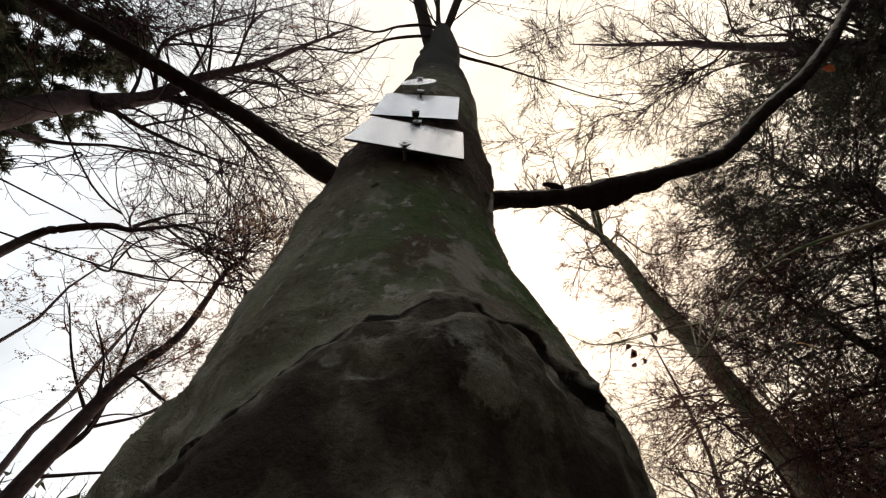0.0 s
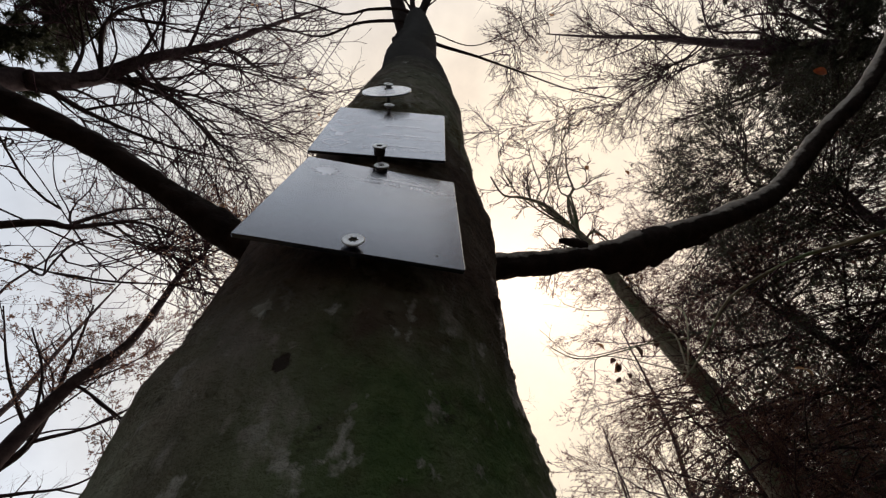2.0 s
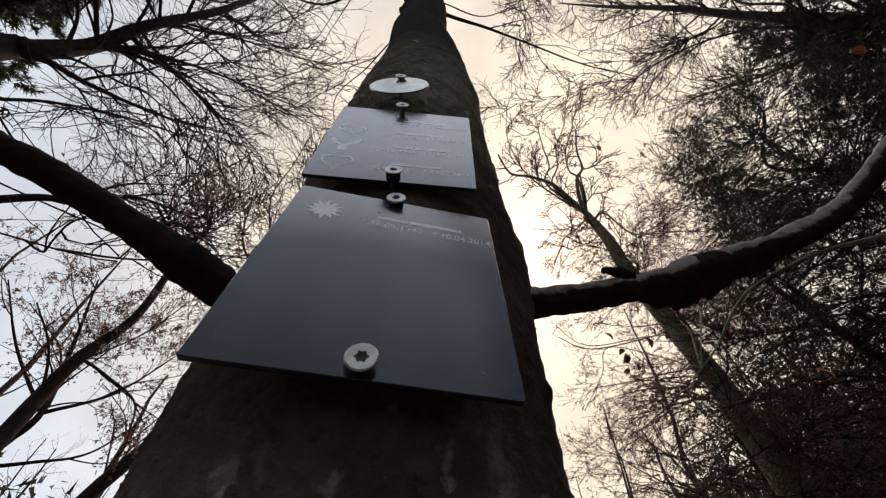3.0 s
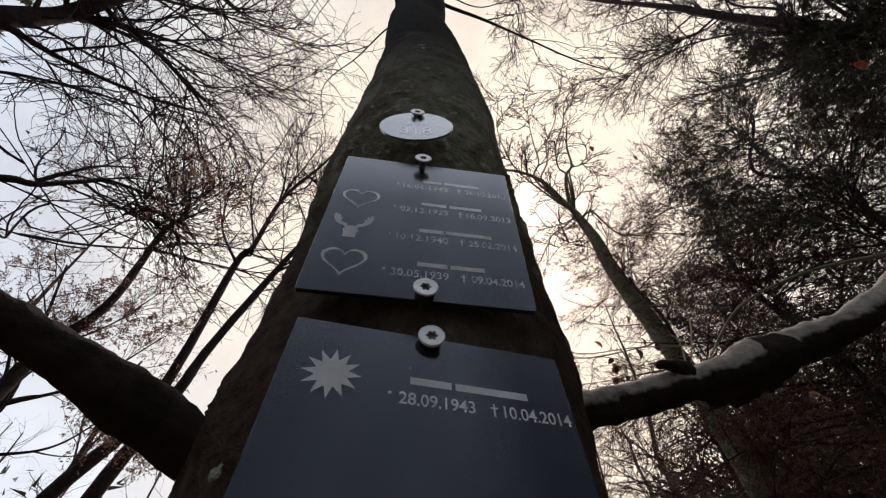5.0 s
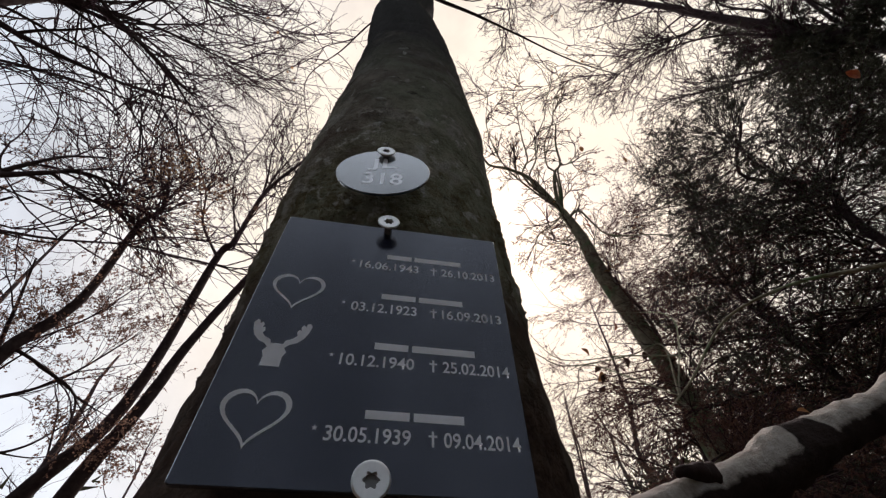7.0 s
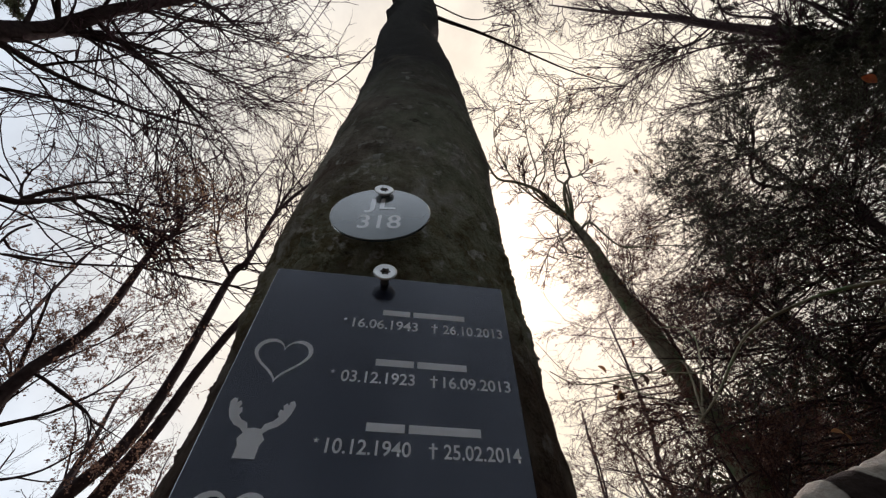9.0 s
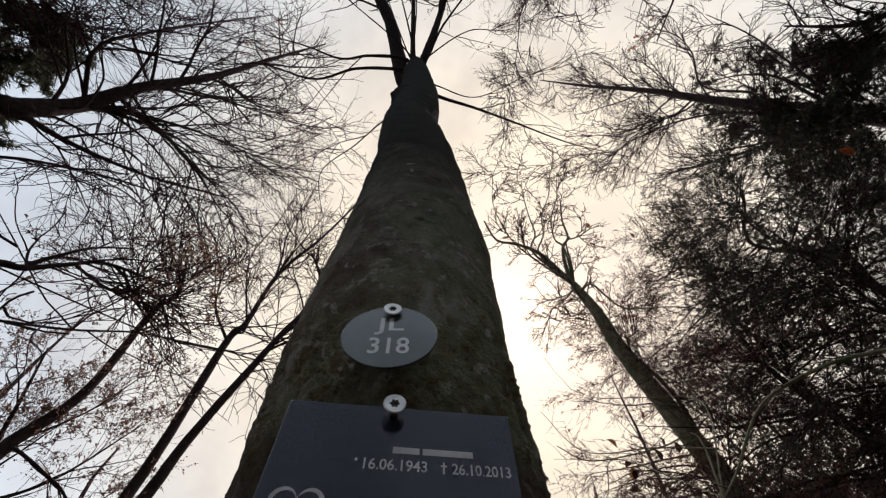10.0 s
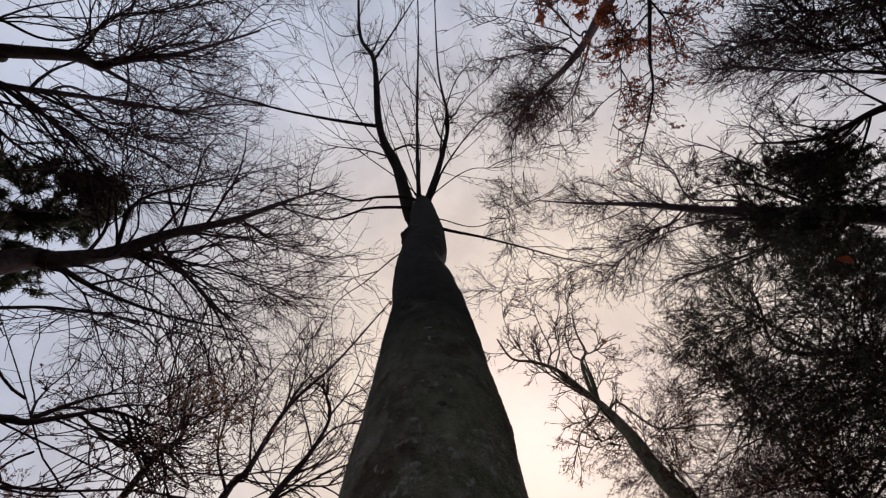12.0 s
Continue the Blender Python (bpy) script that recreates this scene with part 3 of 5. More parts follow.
rng = np.random.default_rng(5)
CROWN_LIMBS = [  # radius at foot, at tip, path
    (0.100, 0.024, [(-0.20, 0.26, 5.90), (-0.45, -0.20, 7.00), (-0.86, -0.80, 8.20), (-1.23, -2.14, 10.00), (-1.68, -2.83, 11.00), (-2.01, -4.37, 12.50)]),
    (0.030, 0.010, [(-0.86, -0.80, 8.20), (-1.71, -0.90, 8.80), (-2.77, -1.06, 9.40), (-4.05, -1.30, 10.00), (-5.47, -1.51, 10.60)]),
    (0.026, 0.010, [(-1.23, -2.14, 10.00), (-0.92, -2.96, 10.80), (-0.48, -4.11, 11.80)]),
    (0.034, 0.010, [(-0.14, 0.04, 6.10), (-0.30, -1.08, 8.50), (-0.43, -2.81, 10.50), (-0.56, -4.21, 11.50)]),
    (0.050, 0.010, [(-0.02, 0.03, 6.10), (0.13, -0.49, 7.20), (0.18, -1.01, 8.00), (-0.00, -1.99, 9.50), (-0.18, -4.02, 11.50)]),
    (0.018, 0.006, [(0.01, 0.03, 6.10), (0.17, -0.31, 6.80), (0.64, -0.93, 7.60), (1.44, -1.64, 8.60)]),
    (0.022, 0.006, [(-0.22, 0.07, 6.00), (-0.60, 0.11, 6.30), (-0.95, 0.20, 6.60), (-1.43, 0.15, 7.00), (-2.15, 0.12, 7.60)]),
    (0.022, 0.006, [(-0.21, 0.16, 5.90), (-0.73, 0.25, 6.30), (-1.25, 0.45, 6.60), (-2.02, 0.44, 7.20), (-2.91, 0.61, 7.80)]),
    (0.020, 0.005, [(0.13, 0.30, 5.50), (0.54, 0.41, 5.80), (1.06, 0.57, 6.20), (1.94, 0.82, 6.70), (2.98, 1.00, 7.20)]),
    (0.007, 0.003, [(-0.25, 0.38, 4.60), (-0.50, 0.67, 4.90), (-0.85, 1.05, 5.20), (-0.86, 1.53, 5.30)]),
    (0.012, 0.003, [(-0.12, 0.03, 6.10), (-0.40, -0.57, 7.20), (-0.69, -1.08, 8.00), (-0.87, -1.57, 8.60)]),
    (0.010, 0.003, [(-0.28, -0.03, 6.40), (-0.96, -0.38, 7.20), (-1.77, -0.84, 8.00), (-2.80, -1.69, 9.00)]),
    (0.012, 0.003, [(-0.48, -0.27, 7.10), (-1.09, -0.84, 7.90), (-1.72, -1.72, 8.80), (-2.32, -3.11, 10.00)]),
    (0.012, 0.003, [(-1.65, -2.84, 11.00), (-2.17, -2.85, 11.20), (-2.64, -3.30, 11.60), (-3.06, -4.10, 12.00)]),
    (0.010, 0.003, [(0.17, -0.87, 7.80), (0.51, -1.38, 8.40), (1.01, -1.96, 9.00), (1.61, -3.01, 10.00)]),
    (0.009, 0.003, [(0.05, 0.00, 6.20), (0.45, -0.26, 6.70), (1.02, -0.36, 7.20), (1.82, -0.92, 8.00)]),
    (0.008, 0.003, [(0.13, 0.24, 5.70), (0.57, 0.34, 6.10), (1.17, 0.10, 6.60), (1.76, -0.03, 7.20)]),
    (0.008, 0.003, [(-0.24, -0.04, 6.30), (-0.60, -0.63, 7.30), (-1.04, -1.64, 8.60), (-1.75, -2.70, 9.80)]),
    (0.010, 0.003, [(-0.14, -0.01, 6.30), (-0.22, -0.68, 7.60), (-0.53, -1.85, 9.00), (-0.74, -3.40, 10.50)]),
]
shoots_p, shoots_r = [], []
for k, (r0, r1, pts) in enumerate(CROWN_LIMBS):
    if k not in (1, 2, 12, 13, 14):
        pts = anchored(pts)
    v, q, path, r = limb_mesh(pts, r0, r1, 30, 10, 0.05)
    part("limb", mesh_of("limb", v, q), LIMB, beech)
    shoots_p.append(path)
    shoots_r.append(r)
shoots_p, shoots_r = np.array(shoots_p), np.array(shoots_r)
b1 = shoots(shoots_p, shoots_r, 150, rng, (0.5, 1.7), (20, 50), 10, 0.4, 0.5, 0.06, 0.1, 0.35, 0.5, 0.0045)
b2 = shoots(*b1, 480, rng, (0.25, 0.8), (22, 55), 7, 0.3, 0.4, 0.08, 0.05, 0.2, 0.6, 0.0034)
b3 = shoots(*b2, 800, rng, (0.12, 0.4), (25, 55), 4, 0.3, 0.4, 0.1, 0.0, 0.2, 0.7, 0.0026)
for path, r in zip(*b1):
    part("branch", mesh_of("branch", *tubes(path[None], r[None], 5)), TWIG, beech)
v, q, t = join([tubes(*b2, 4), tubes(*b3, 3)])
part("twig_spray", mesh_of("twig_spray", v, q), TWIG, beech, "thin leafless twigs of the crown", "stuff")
v, q = blades(b3[0], 420, rng, (0.03, 0.05), 0.3, 0.9)
part("leaves", mesh_of("leaves", v, q, smooth=False), LEAF, beech, "few dry leaves left", "stuff")


def low_limb(points, radii, bark_label, knobs=(), bare=()):
    """A thick low limb with rough bark, broken stubs and a swelling."""
    count, sides = 190, 44
    path = smooth_path(points, count)
    u = np.linspace(0, 1, count)
    r = np.interp(u, np.linspace(0, 1, len(radii)), radii)
    for pos, size, wide in knobs:
        r = r * (1 + size * np.exp(-((u - pos) / wide) ** 2))
    v, q = tubes(path[None], r[None], sides)
    axis = np.repeat(path, sides, axis=0)
    k = np.array([noise.fractal(Vector(p) * 70, 0.8, 2.0, 4) for p in v])
    k2 = np.array([noise.noise(Vector(p) * 22) for p in v])
    v = axis + (v - axis) * (1 + 0.13 * k + 0.14 * k2)[:, None]
    me = mesh_of("low_limb", v, q)
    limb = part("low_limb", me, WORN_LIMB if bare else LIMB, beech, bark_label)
    if bare:       # stretches along the top where the bark has worn off
        off = v - axis
        off /= np.linalg.norm(off, axis=1, keepdims=True)
        rag = np.array([noise.fractal(Vector(p) * 45, 0.8, 2.0, 4) for p in v])
        inside = np.zeros(len(v))
        for x0, x1 in bare:
            inside = np.maximum(inside, np.clip((axis[:, 0] - x0) / 0.014, 0, 1) * np.clip((x1 - axis[:, 0]) / 0.014, 0, 1))
        worn = off[:, 2] + 0.25 * rag + 0.10 - 1.6 * (1 - inside)
        me.attributes.new("worn", "FLOAT", "POINT").data.foreach_set("value", worn.astype(np.float32))
    return limb, path, r


low_limb([(-0.02, 0.13, 1.575), (-0.10, 0.105, 1.605), (-0.205, 0.064, 1.650), (-0.290, 0.016, 1.672), (-0.371, -0.027, 1.675),
          (-0.448, -0.083, 1.662), (-0.527, -0.135, 1.646), (-0.70, -0.25, 1.63), (-1.0, -0.42, 1.70)],
         [0.028, 0.0175, 0.0140, 0.0128, 0.0122, 0.0115, 0.011, 0.0105], "dark rough brown bark", [(0.20, 0.12, 0.03)])
right, rpath, rr = low_limb([(0.06, 0.160, 1.668), (0.163, 0.153, 1.689), (0.250, 0.156, 1.716), (0.347, 0.151, 1.744), (0.450, 0.138, 1.782),
                             (0.560, 0.118, 1.822), (0.707, 0.100, 1.914), (0.821, 0.026, 2.009), (0.945, -0.047, 2.100),
                             (1.054, -0.122, 2.205), (1.160, -0.200, 2.330), (1.300, -0.310, 2.500), (1.450, -0.430, 2.680)],
                            [0.026, 0.0165, 0.0165, 0.0172, 0.0178, 0.0168, 0.0158, 0.0150, 0.0138, 0.013],
                            "dark limb, bare grey wood on top, with broken stubs", [(0.284, 0.42, 0.026), (0.335, 0.16, 0.03)], [(0.10, 0.404), (0.420, 1.3)])


def bark_flap(x0, x1, out, reach, seed):
    """A ragged flap of dark bark that stands off the limb between two places along it."""
    rnd = np.random.default_rng(seed)
    rows = np.where((rpath[:, 0] > x0) & (rpath[:, 0] < x1))[0]
    n, m = len(rows), 7
    out = np.array(out, float) / np.linalg.norm(out)
    u = np.linspace(0, 1, n)
    rag = np.array([noise.fractal(Vector((k * 0.31, seed, 0.5)), 0.7, 2.0, 3) for k in range(n)])
    long = reach * np.sin(np.pi * np.clip(u * 0.9 + 0.05, 0, 1)) ** 0.6 * (0.75 + 0.5 * rag) + 0.002
    along = np.gradient(rpath[rows], axis=0)
    along /= np.linalg.norm(along, axis=1, keepdims=True)
    face = np.cross(along, out)
    grid = np.zeros((2, n, m, 3))
    for j in range(m):
        v = j / (m - 1)
        mid = rpath[rows] + out * (rr[rows] * 0.7 + long * v)[:, None] + along * (0.35 * reach * v * v) + rnd.normal(size=(n, 3)) * 0.0005
        thick = (rr[rows] * 0.55 * (1 - v) ** 1.5 + 0.0012)[:, None]
        grid[0, :, j], grid[1, :, j] = mid - face * thick, mid + face * thick
    idx = np.arange(2 * n * m).reshape(2, n, m)
    quads = [np.stack([g[:-1, :-1], g[1:, :-1], g[1:, 1:], g[:-1, 1:]], -1).reshape(-1, 4) for g in idx]
    for a, b in ((idx[0][:, -1], idx[1][:, -1]), (idx[0][0], idx[1][0]), (idx[0][-1], idx[1][-1])):
        quads.append(np.stack([a[:-1], a[1:], b[1:], b[:-1]], -1))
    part("bark_flap", mesh_of("bark_flap", grid.reshape(-1, 3), np.concatenate(quads)), LIMB, right, "dark ragged flap of loose bark")


bark_flap(0.300, 0.470, (0.25, 0.78, -0.62), 0.026, 3)
bark_flap(0.425, 0.520, (0.30, 0.75, -0.60), 0.014, 11)
bark_flap(0.398, 0.432, (0.10, -0.72, 0.62), 0.006, 5)
bark_flap(0.205, 0.262, (0.0, 0.75, -0.62), 0.007, 9)


def stub(base, tip, r0, r1):
    """A short snapped side branch with a ragged end."""
    v, q, path, r = limb_mesh([base, tuple((Vector(base) + Vector(tip)) / 2 + Vector((0, -0.001, 0.002))), tip], r0, r1, 14, 12, 0.16)
    v = np.vstack([v, [path[-1] * 1.6 - path[-2] * 0.6]])
    last = np.arange(len(v) - 13, len(v) - 1)
    cap = np.stack([last, np.roll(last, -1), np.full(12, len(v) - 1)], -1)
    part("broken_stub", mesh_of("broken_stub", v, q, cap), LIMB, right, "dark snapped side branch")


stub((0.296, 0.142, 1.739), (0.256, 0.133, 1.735), 0.0085, 0.0040)


def on_skin(x, z):
    """The stem's front surface at that x and height."""
    v, zs = SKIN[0]
    row = v[int(np.argmin(np.abs(zs - z)))]
    front = row[row[:, 1] < row[:, 1].mean()]
    return float(front[int(np.argmin(np.abs(front[:, 0] - x))), 1])


def lichen(x, z, w, h, seed):
    """A thin pale crust that follows the stem."""
    rnd = random.Random(seed)
    bm = bmesh.new()
    mid = bm.verts.new((x, on_skin(x, z) - 0.0022, z))
    rims = []
    for f, lift in ((0.6, -0.0016), (1.0, 0.0012)):
        rim = []
        for k in range(16):
            a = k * math.tau / 16
            s = rnd.uniform(0.6, 1.1) * f
            px, pz = x + math.cos(a) * w * s, z + math.sin(a) * h * s
            rim.append(bm.verts.new((px, on_skin(px, pz) + lift, pz)))
        rims.append(rim)
    for k in range(16):
        bm.faces.new((mid, rims[0][k], rims[0][(k + 1) % 16]))
        bm.faces.new((rims[0][k], rims[1][k], rims[1][(k + 1) % 16], rims[0][(k + 1) % 16]))
    bmesh.ops.recalc_face_normals(bm, faces=bm.faces)
    part("lichen_crust", bm, LICHEN, beech, "pale grey lichen spot")


def bark_scales(count, seed, span=(1.0, 2.7), size=(0.0015, 0.0042), bare=0.12):
    """Small raised scales and warts in loose patches on the bark."""
    rng = np.random.default_rng(seed)
    v, zs = SKIN[0]
    rows = np.where((zs > span[0]) & (zs < span[1]))[0]
    over = SEAM[0].reshape(v.shape[:2])
    verts, tris, sits, n = [], [], [], 0
    while n < count:
        i, j = int(rng.choice(rows)), int(rng.integers(0, v.shape[1]))
        p = v[i, j]
        if p[1] > 0.2 or noise.noise(Vector(p) * 11) + 0.45 * noise.noise(Vector(p) * 40) < bare:
            continue
        if abs(over[i, j]) < 0.012 or -0.2 < over[i, j] < 0:
            continue
        sits += [over[i, j]] * 7
        axis = v[i].mean(0)
        out = (p - axis) / np.linalg.norm(p - axis)
        side = np.cross((0, 0, 1), out)
        s = rng.uniform(*size)
        a0 = rng.random() * 6.28
        ring = [p + s * rng.uniform(0.7, 1.2) * (side * math.cos(a0 + k * 1.047) + np.array((0, 0, 1.25)) * math.sin(a0 + k * 1.047)) - out * 0.0008 for k in range(6)]
        verts += ring + [p + out * s * rng.uniform(0.25, 0.5)]
        tris += [(n * 7 + k, n * 7 + (k + 1) % 6, n * 7 + 6) for k in range(6)]
        n += 1
    me = mesh_of("bark_wart", np.array(verts), (), np.array(tris))
    me.attributes.new("seam", "FLOAT", "POINT").data.foreach_set("value", np.array(sits, np.float32))
    part("bark_wart", me, BARK, beech, "scaly warts on the bark", "stuff")


bark_scales(2600, 3)
bark_scales(900, 9, (1.82, 2.0), (0.0012, 0.0028), 0.02)
for k, (x, z, w, h) in enumerate([(-0.025, 2.05, 0.009, 0.009), (-0.029, 2.137, 0.010, 0.007), (-0.012, 2.50, 0.013, 0.007), (-0.008, 2.43, 0.005, 0.016),
                                  (0.067, 2.305, 0.007, 0.005), (-0.036, 1.425, 0.003, 0.006), (-0.047, 1.292, 0.004, 0.009),
                                  (0.028, 1.286, 0.004, 0.006), (-0.088, 1.580, 0.006, 0.006), (-0.012, 1.995, 0.006, 0.006), (0.020, 2.075, 0.006, 0.007)]):
    lichen(x, z, w, h, k)


# ---- plaques, tag and screws ----
def rounded_plate(w, h, thick, radius=0.0016, oval=False):
    """A plate in the x-z plane with softened edges, its face towards -y."""
    bm = bmesh.new()
    outline = []
    if oval:
        outline = [(w / 2 * math.cos(a), h / 2 * math.sin(a)) for a in (k * math.tau / 72 for k in range(72))]
    else:
        for sx, sz, a0 in ((1, 1, 0), (-1, 1, 90), (-1, -1, 180), (1, -1, 270)):
            for k in range(5):
                a = radians(a0 + k * 22.5)
                outline.append((sx * (w / 2 - radius) + radius * math.cos(a), sz * (h / 2 - radius) + radius * math.sin(a)))
    back = [bm.verts.new((x, thick / 2, z)) for x, z in outline]
    front = [bm.verts.new((x, -thick / 2 + 0.0004, z)) for x, z in outline]
    face = [bm.verts.new((x * (1 - 0.0008 / w), -thick / 2, z * (1 - 0.0008 / h))) for x, z in outline]
    n = len(outline)
    for a, b in ((back, front), (front, face)):
        for i in range(n):
            bm.faces.new((a[i], a[(i + 1) % n], b[(i + 1) % n], b[i]))
    bm.faces.new(face)
    bm.faces.new(back[::-1])
    bmesh.ops.recalc_face_normals(bm, faces=bm.faces)
    return bm


def on_plate(loc, yaw, lean, tilt):
    return pose(*loc, lean, 0, 0) @ Matrix.Rotation(radians(yaw), 4, "Z") @ Matrix.Rotation(radians(tilt), 4, "Y")


def lettering(text, height, width=None):
    """A flat mesh of the text, its foot at the origin, running along +x in the x-z plane."""
    cu = bpy.data.curves.new("lettering", "FONT")
    cu.body, cu.size, cu.extrude, cu.resolution_u, cu.offset = text, 1.0, 0.0, 4, 0.012
    tmp = bpy.data.objects.new("lettering", cu)
    me = bpy.data.meshes.new_from_object(tmp)
    bpy.data.objects.remove(tmp)
    co = np.array([v.co[:] for v in me.vertices])
    s = height / 0.70
    sx = s if width is None else width / (co[:, 0].max() - co[:, 0].min())
    x0 = co[:, 0].min()
    for v in me.vertices:
        v.co = ((v.co.x - x0) * sx, 0.0, v.co.y * s)
    return me


FACE = -0.0017    # engraving lies this far before the middle of a plate


def engraved(name, me, parent, x, z, label="", mat=ENGRAVED):
    ob = part(name, me, mat, parent, label)
    ob.location = (x, FACE, z)
    return ob


def flat_shape(outline, holes=None):
    """A filled outline in the x-z plane; with an inner outline, the band between both."""
    bm = bmesh.new()
    outer = [bm.verts.new((x, 0, z)) for x, z in outline]
    if holes is None:
        bmesh.ops.triangle_fill(bm, use_beauty=True, edges=[bm.edges.new((a, b)) for a, b in zip(outer, outer[1:] + outer[:1])])
    else:
        inner = [bm.verts.new((x, 0, z)) for x, z in holes]
        n = len(outer)
        for i in range(n):
            bm.faces.new((outer[i], outer[(i + 1) % n], inner[(i + 1) % n], inner[i]))
    bmesh.ops.recalc_face_normals(bm, faces=bm.faces)
    return bm


def heart(w, h, band):
    def curve(f):
        out = []
        for k in range(44):
            t = k * math.tau / 44
            x = 16 * math.sin(t) ** 3 / 32
            z = (13 * math.cos(t) - 5 * math.cos(2 * t) - 2 * math.cos(3 * t) - math.cos(4 * t) + 2.5) / 29
            out.append((x * w * f, z * h * f))
        return out
    return flat_shape(curve(1.0), curve(1 - 2 * band / w))


def star(r, spikes, inner):
    pts = []
    for k in range(spikes * 2):
        a = math.pi / 2 + k * math.pi / spikes
        s = r if k % 2 == 0 else r * inner
        pts.append((s * math.cos(a), s * math.sin(a)))
    return flat_shape(pts)


def horned_emblem():
    """A plain emblem: a wedge with two forked prongs."""
    half = [(0.0, -0.0125), (0.0046, -0.0125), (0.0046, -0.0070), (0.0058, -0.0040), (0.0042, -0.0015), (0.0062, 0.0005), (0.0095, 0.0020), (0.0125, 0.0050),
            (0.0142, 0.0090), (0.0150, 0.0130), (0.0138, 0.0150), (0.0122, 0.0146), (0.0118, 0.0125), (0.0106, 0.0138), (0.0094, 0.0122), (0.0100, 0.0100),
            (0.0086, 0.0104), (0.0080, 0.0084), (0.0088, 0.0066), (0.0070, 0.0046), (0.0038, 0.0030), (0.0030, 0.0006), (0.0, 0.0010)]
    return flat_shape(half + [(-x, z) for x, z in half[-2:0:-1]])


def bar(w, h):
    bm = bmesh.new()
    bm.faces.new([bm.verts.new(p) for p in ((0, 0, 0), (w, 0, 0), (w, 0, h), (0, 0, h))])
    return bm


def name_bars(parent, x, z, widths, h):
    """Writing that is not repeated here: one plain bar for each word."""
    for w in widths:
        engraved("name_bar", bar(w, h), parent, x, z)
        x += w + h * 0.45


def cross(h):
    a, b = h * 0.075, h * 0.28
    return flat_shape([(-a, 0), (a, 0), (a, h * 0.62), (b, h * 0.62), (b, h * 0.75), (a, h * 0.75), (a, h), (-a, h), (-a, h * 0.75), (-b, h * 0.75), (-b, h * 0.62), (-a, h * 0.62)])


def life_dates(parent, x0, z, born, died, h=0.0066):
    s = star(h * 0.22, 5, 0.35)
    engraved("asterisk", s, parent, x0 - 0.0045, z + h * 0.78)
    engraved("date", lettering(born, h, 0.0380), parent, x0, z)
    engraved("cross_sign", cross(h * 1.08), parent, x0 + 0.0480, z - h * 0.06)
    engraved("date", lettering(died, h, 0.0360), parent, x0 + 0.0530, z)


def screw(loc, length, face_turn=0, r=0.0077, sleeve=0.0):
    """A stand-off screw: flat ring head with a six-pointed socket, cone and threaded shank."""
    thing = tagged(new("screw"), "stainless screw with a star socket, standing proud", "screw", "plaque screws")
    thing.matrix_basis = pose(*loc, face_turn, 0, 0)
    bm = bmesh.new()
    n = 48
    def ring(rad, y):
        return [bm.verts.new((rad * math.cos(k * math.tau / n), y, rad * math.sin(k * math.tau / n))) for k in range(n)]
    def star_ring(y):
        out = []
        for k in range(n):
            a = k * math.tau / n
            s = 0.0030 + 0.0005 * math.cos(6 * a)
            out.append(bm.verts.new((s * math.cos(a), y, s * math.sin(a))))
        return out
    rings = [star_ring(0.0022), star_ring(-0.0002), ring(r * 0.90, -0.0004), ring(r, 0.0002), ring(r * 0.97, 0.0009), ring(r * 0.55, 0.0036), ring(0.0024, 0.0050)]
    for a, b in zip(rings, rings[1:]):
        for i in range(n):
            bm.faces.new((a[i], a[(i + 1) % n], b[(i + 1) % n], b[i]))
    bm.faces.new(rings[0])
    bmesh.ops.recalc_face_normals(bm, faces=bm.faces)
    part("head", bm, STEEL, thing)
    m = 60
    y = np.linspace(0.004, length + 0.03, m)
    rad = 0.0026 + 0.0004 * np.sin(y / 0.0018 * math.tau)
    v, q = tubes(np.stack([np.zeros(m), y, np.zeros(m)], 1)[None], rad[None], 12)
    part("shank", mesh_of("shank", v, q), DARK_STEEL, thing, "dark threaded shank")
    if sleeve:
        y = np.array([0.0030, 0.0034, 0.0090, 0.0098, 0.0098])
        rad = np.array([sleeve * 0.6, sleeve, sleeve, sleeve * 0.9, 0.0024])
        v, q = tubes(np.stack([np.zeros(5), y, np.zeros(5)], 1)[None], rad[None], 24)
        part("sleeve", mesh_of("sleeve", v, q), MATTE_BLACK, thing, "black sleeve behind the head")
    sock = bmesh.new()
    bmesh.ops.create_circle(sock, cap_ends=True, segments=12, radius=0.0031, matrix=Matrix.Translation((0, 0.0021, 0)) @ Matrix.Rotation(radians(90), 4, "X"))
    part("socket", sock, DARK_STEEL, thing, "dark star socket")


# upper plaque with four entries
upper = tagged(new("memorial_plaque"), "dark blue-grey memorial plate with four entries", "plaque", "memorial plaques")
upper.matrix_basis = on_plate((0.0045, -0.0005, 1.7525), 0.0, 0.8, 1.0)
part("plate", rounded_plate(0.148, 0.174, 0.0030), PLATE, upper)
for z, words, born, died in ((1.7955, (0.0165, 0.0315), "16.06.1943", "26.10.2013"), (1.7595, (0.0205, 0.0270), "03.12.1923", "16.09.2013"),
                             (1.7235, (0.0180, 0.0345), "10.12.1940", "25.02.2014"), (1.6855, (0.0205, 0.0240), "30.05.1939", "09.04.2014")):
    life_dates(upper, -0.0195, z - 1.7525, born, died)
    name_bars(upper, -0.0030, z - 1.7525 + 0.0106, words, 0.0042)
engraved("heart_outline", heart(0.0300, 0.0268, 0.0022), upper, -0.0515, 0.0165, "white heart outline")
engraved("horned_emblem", horned_emblem(), upper, -0.0520, -0.0210, "white emblem with two prongs")
engraved("heart_outline", heart(0.0305, 0.0270, 0.0024), upper, -0.0510, -0.0595, "white heart outline")

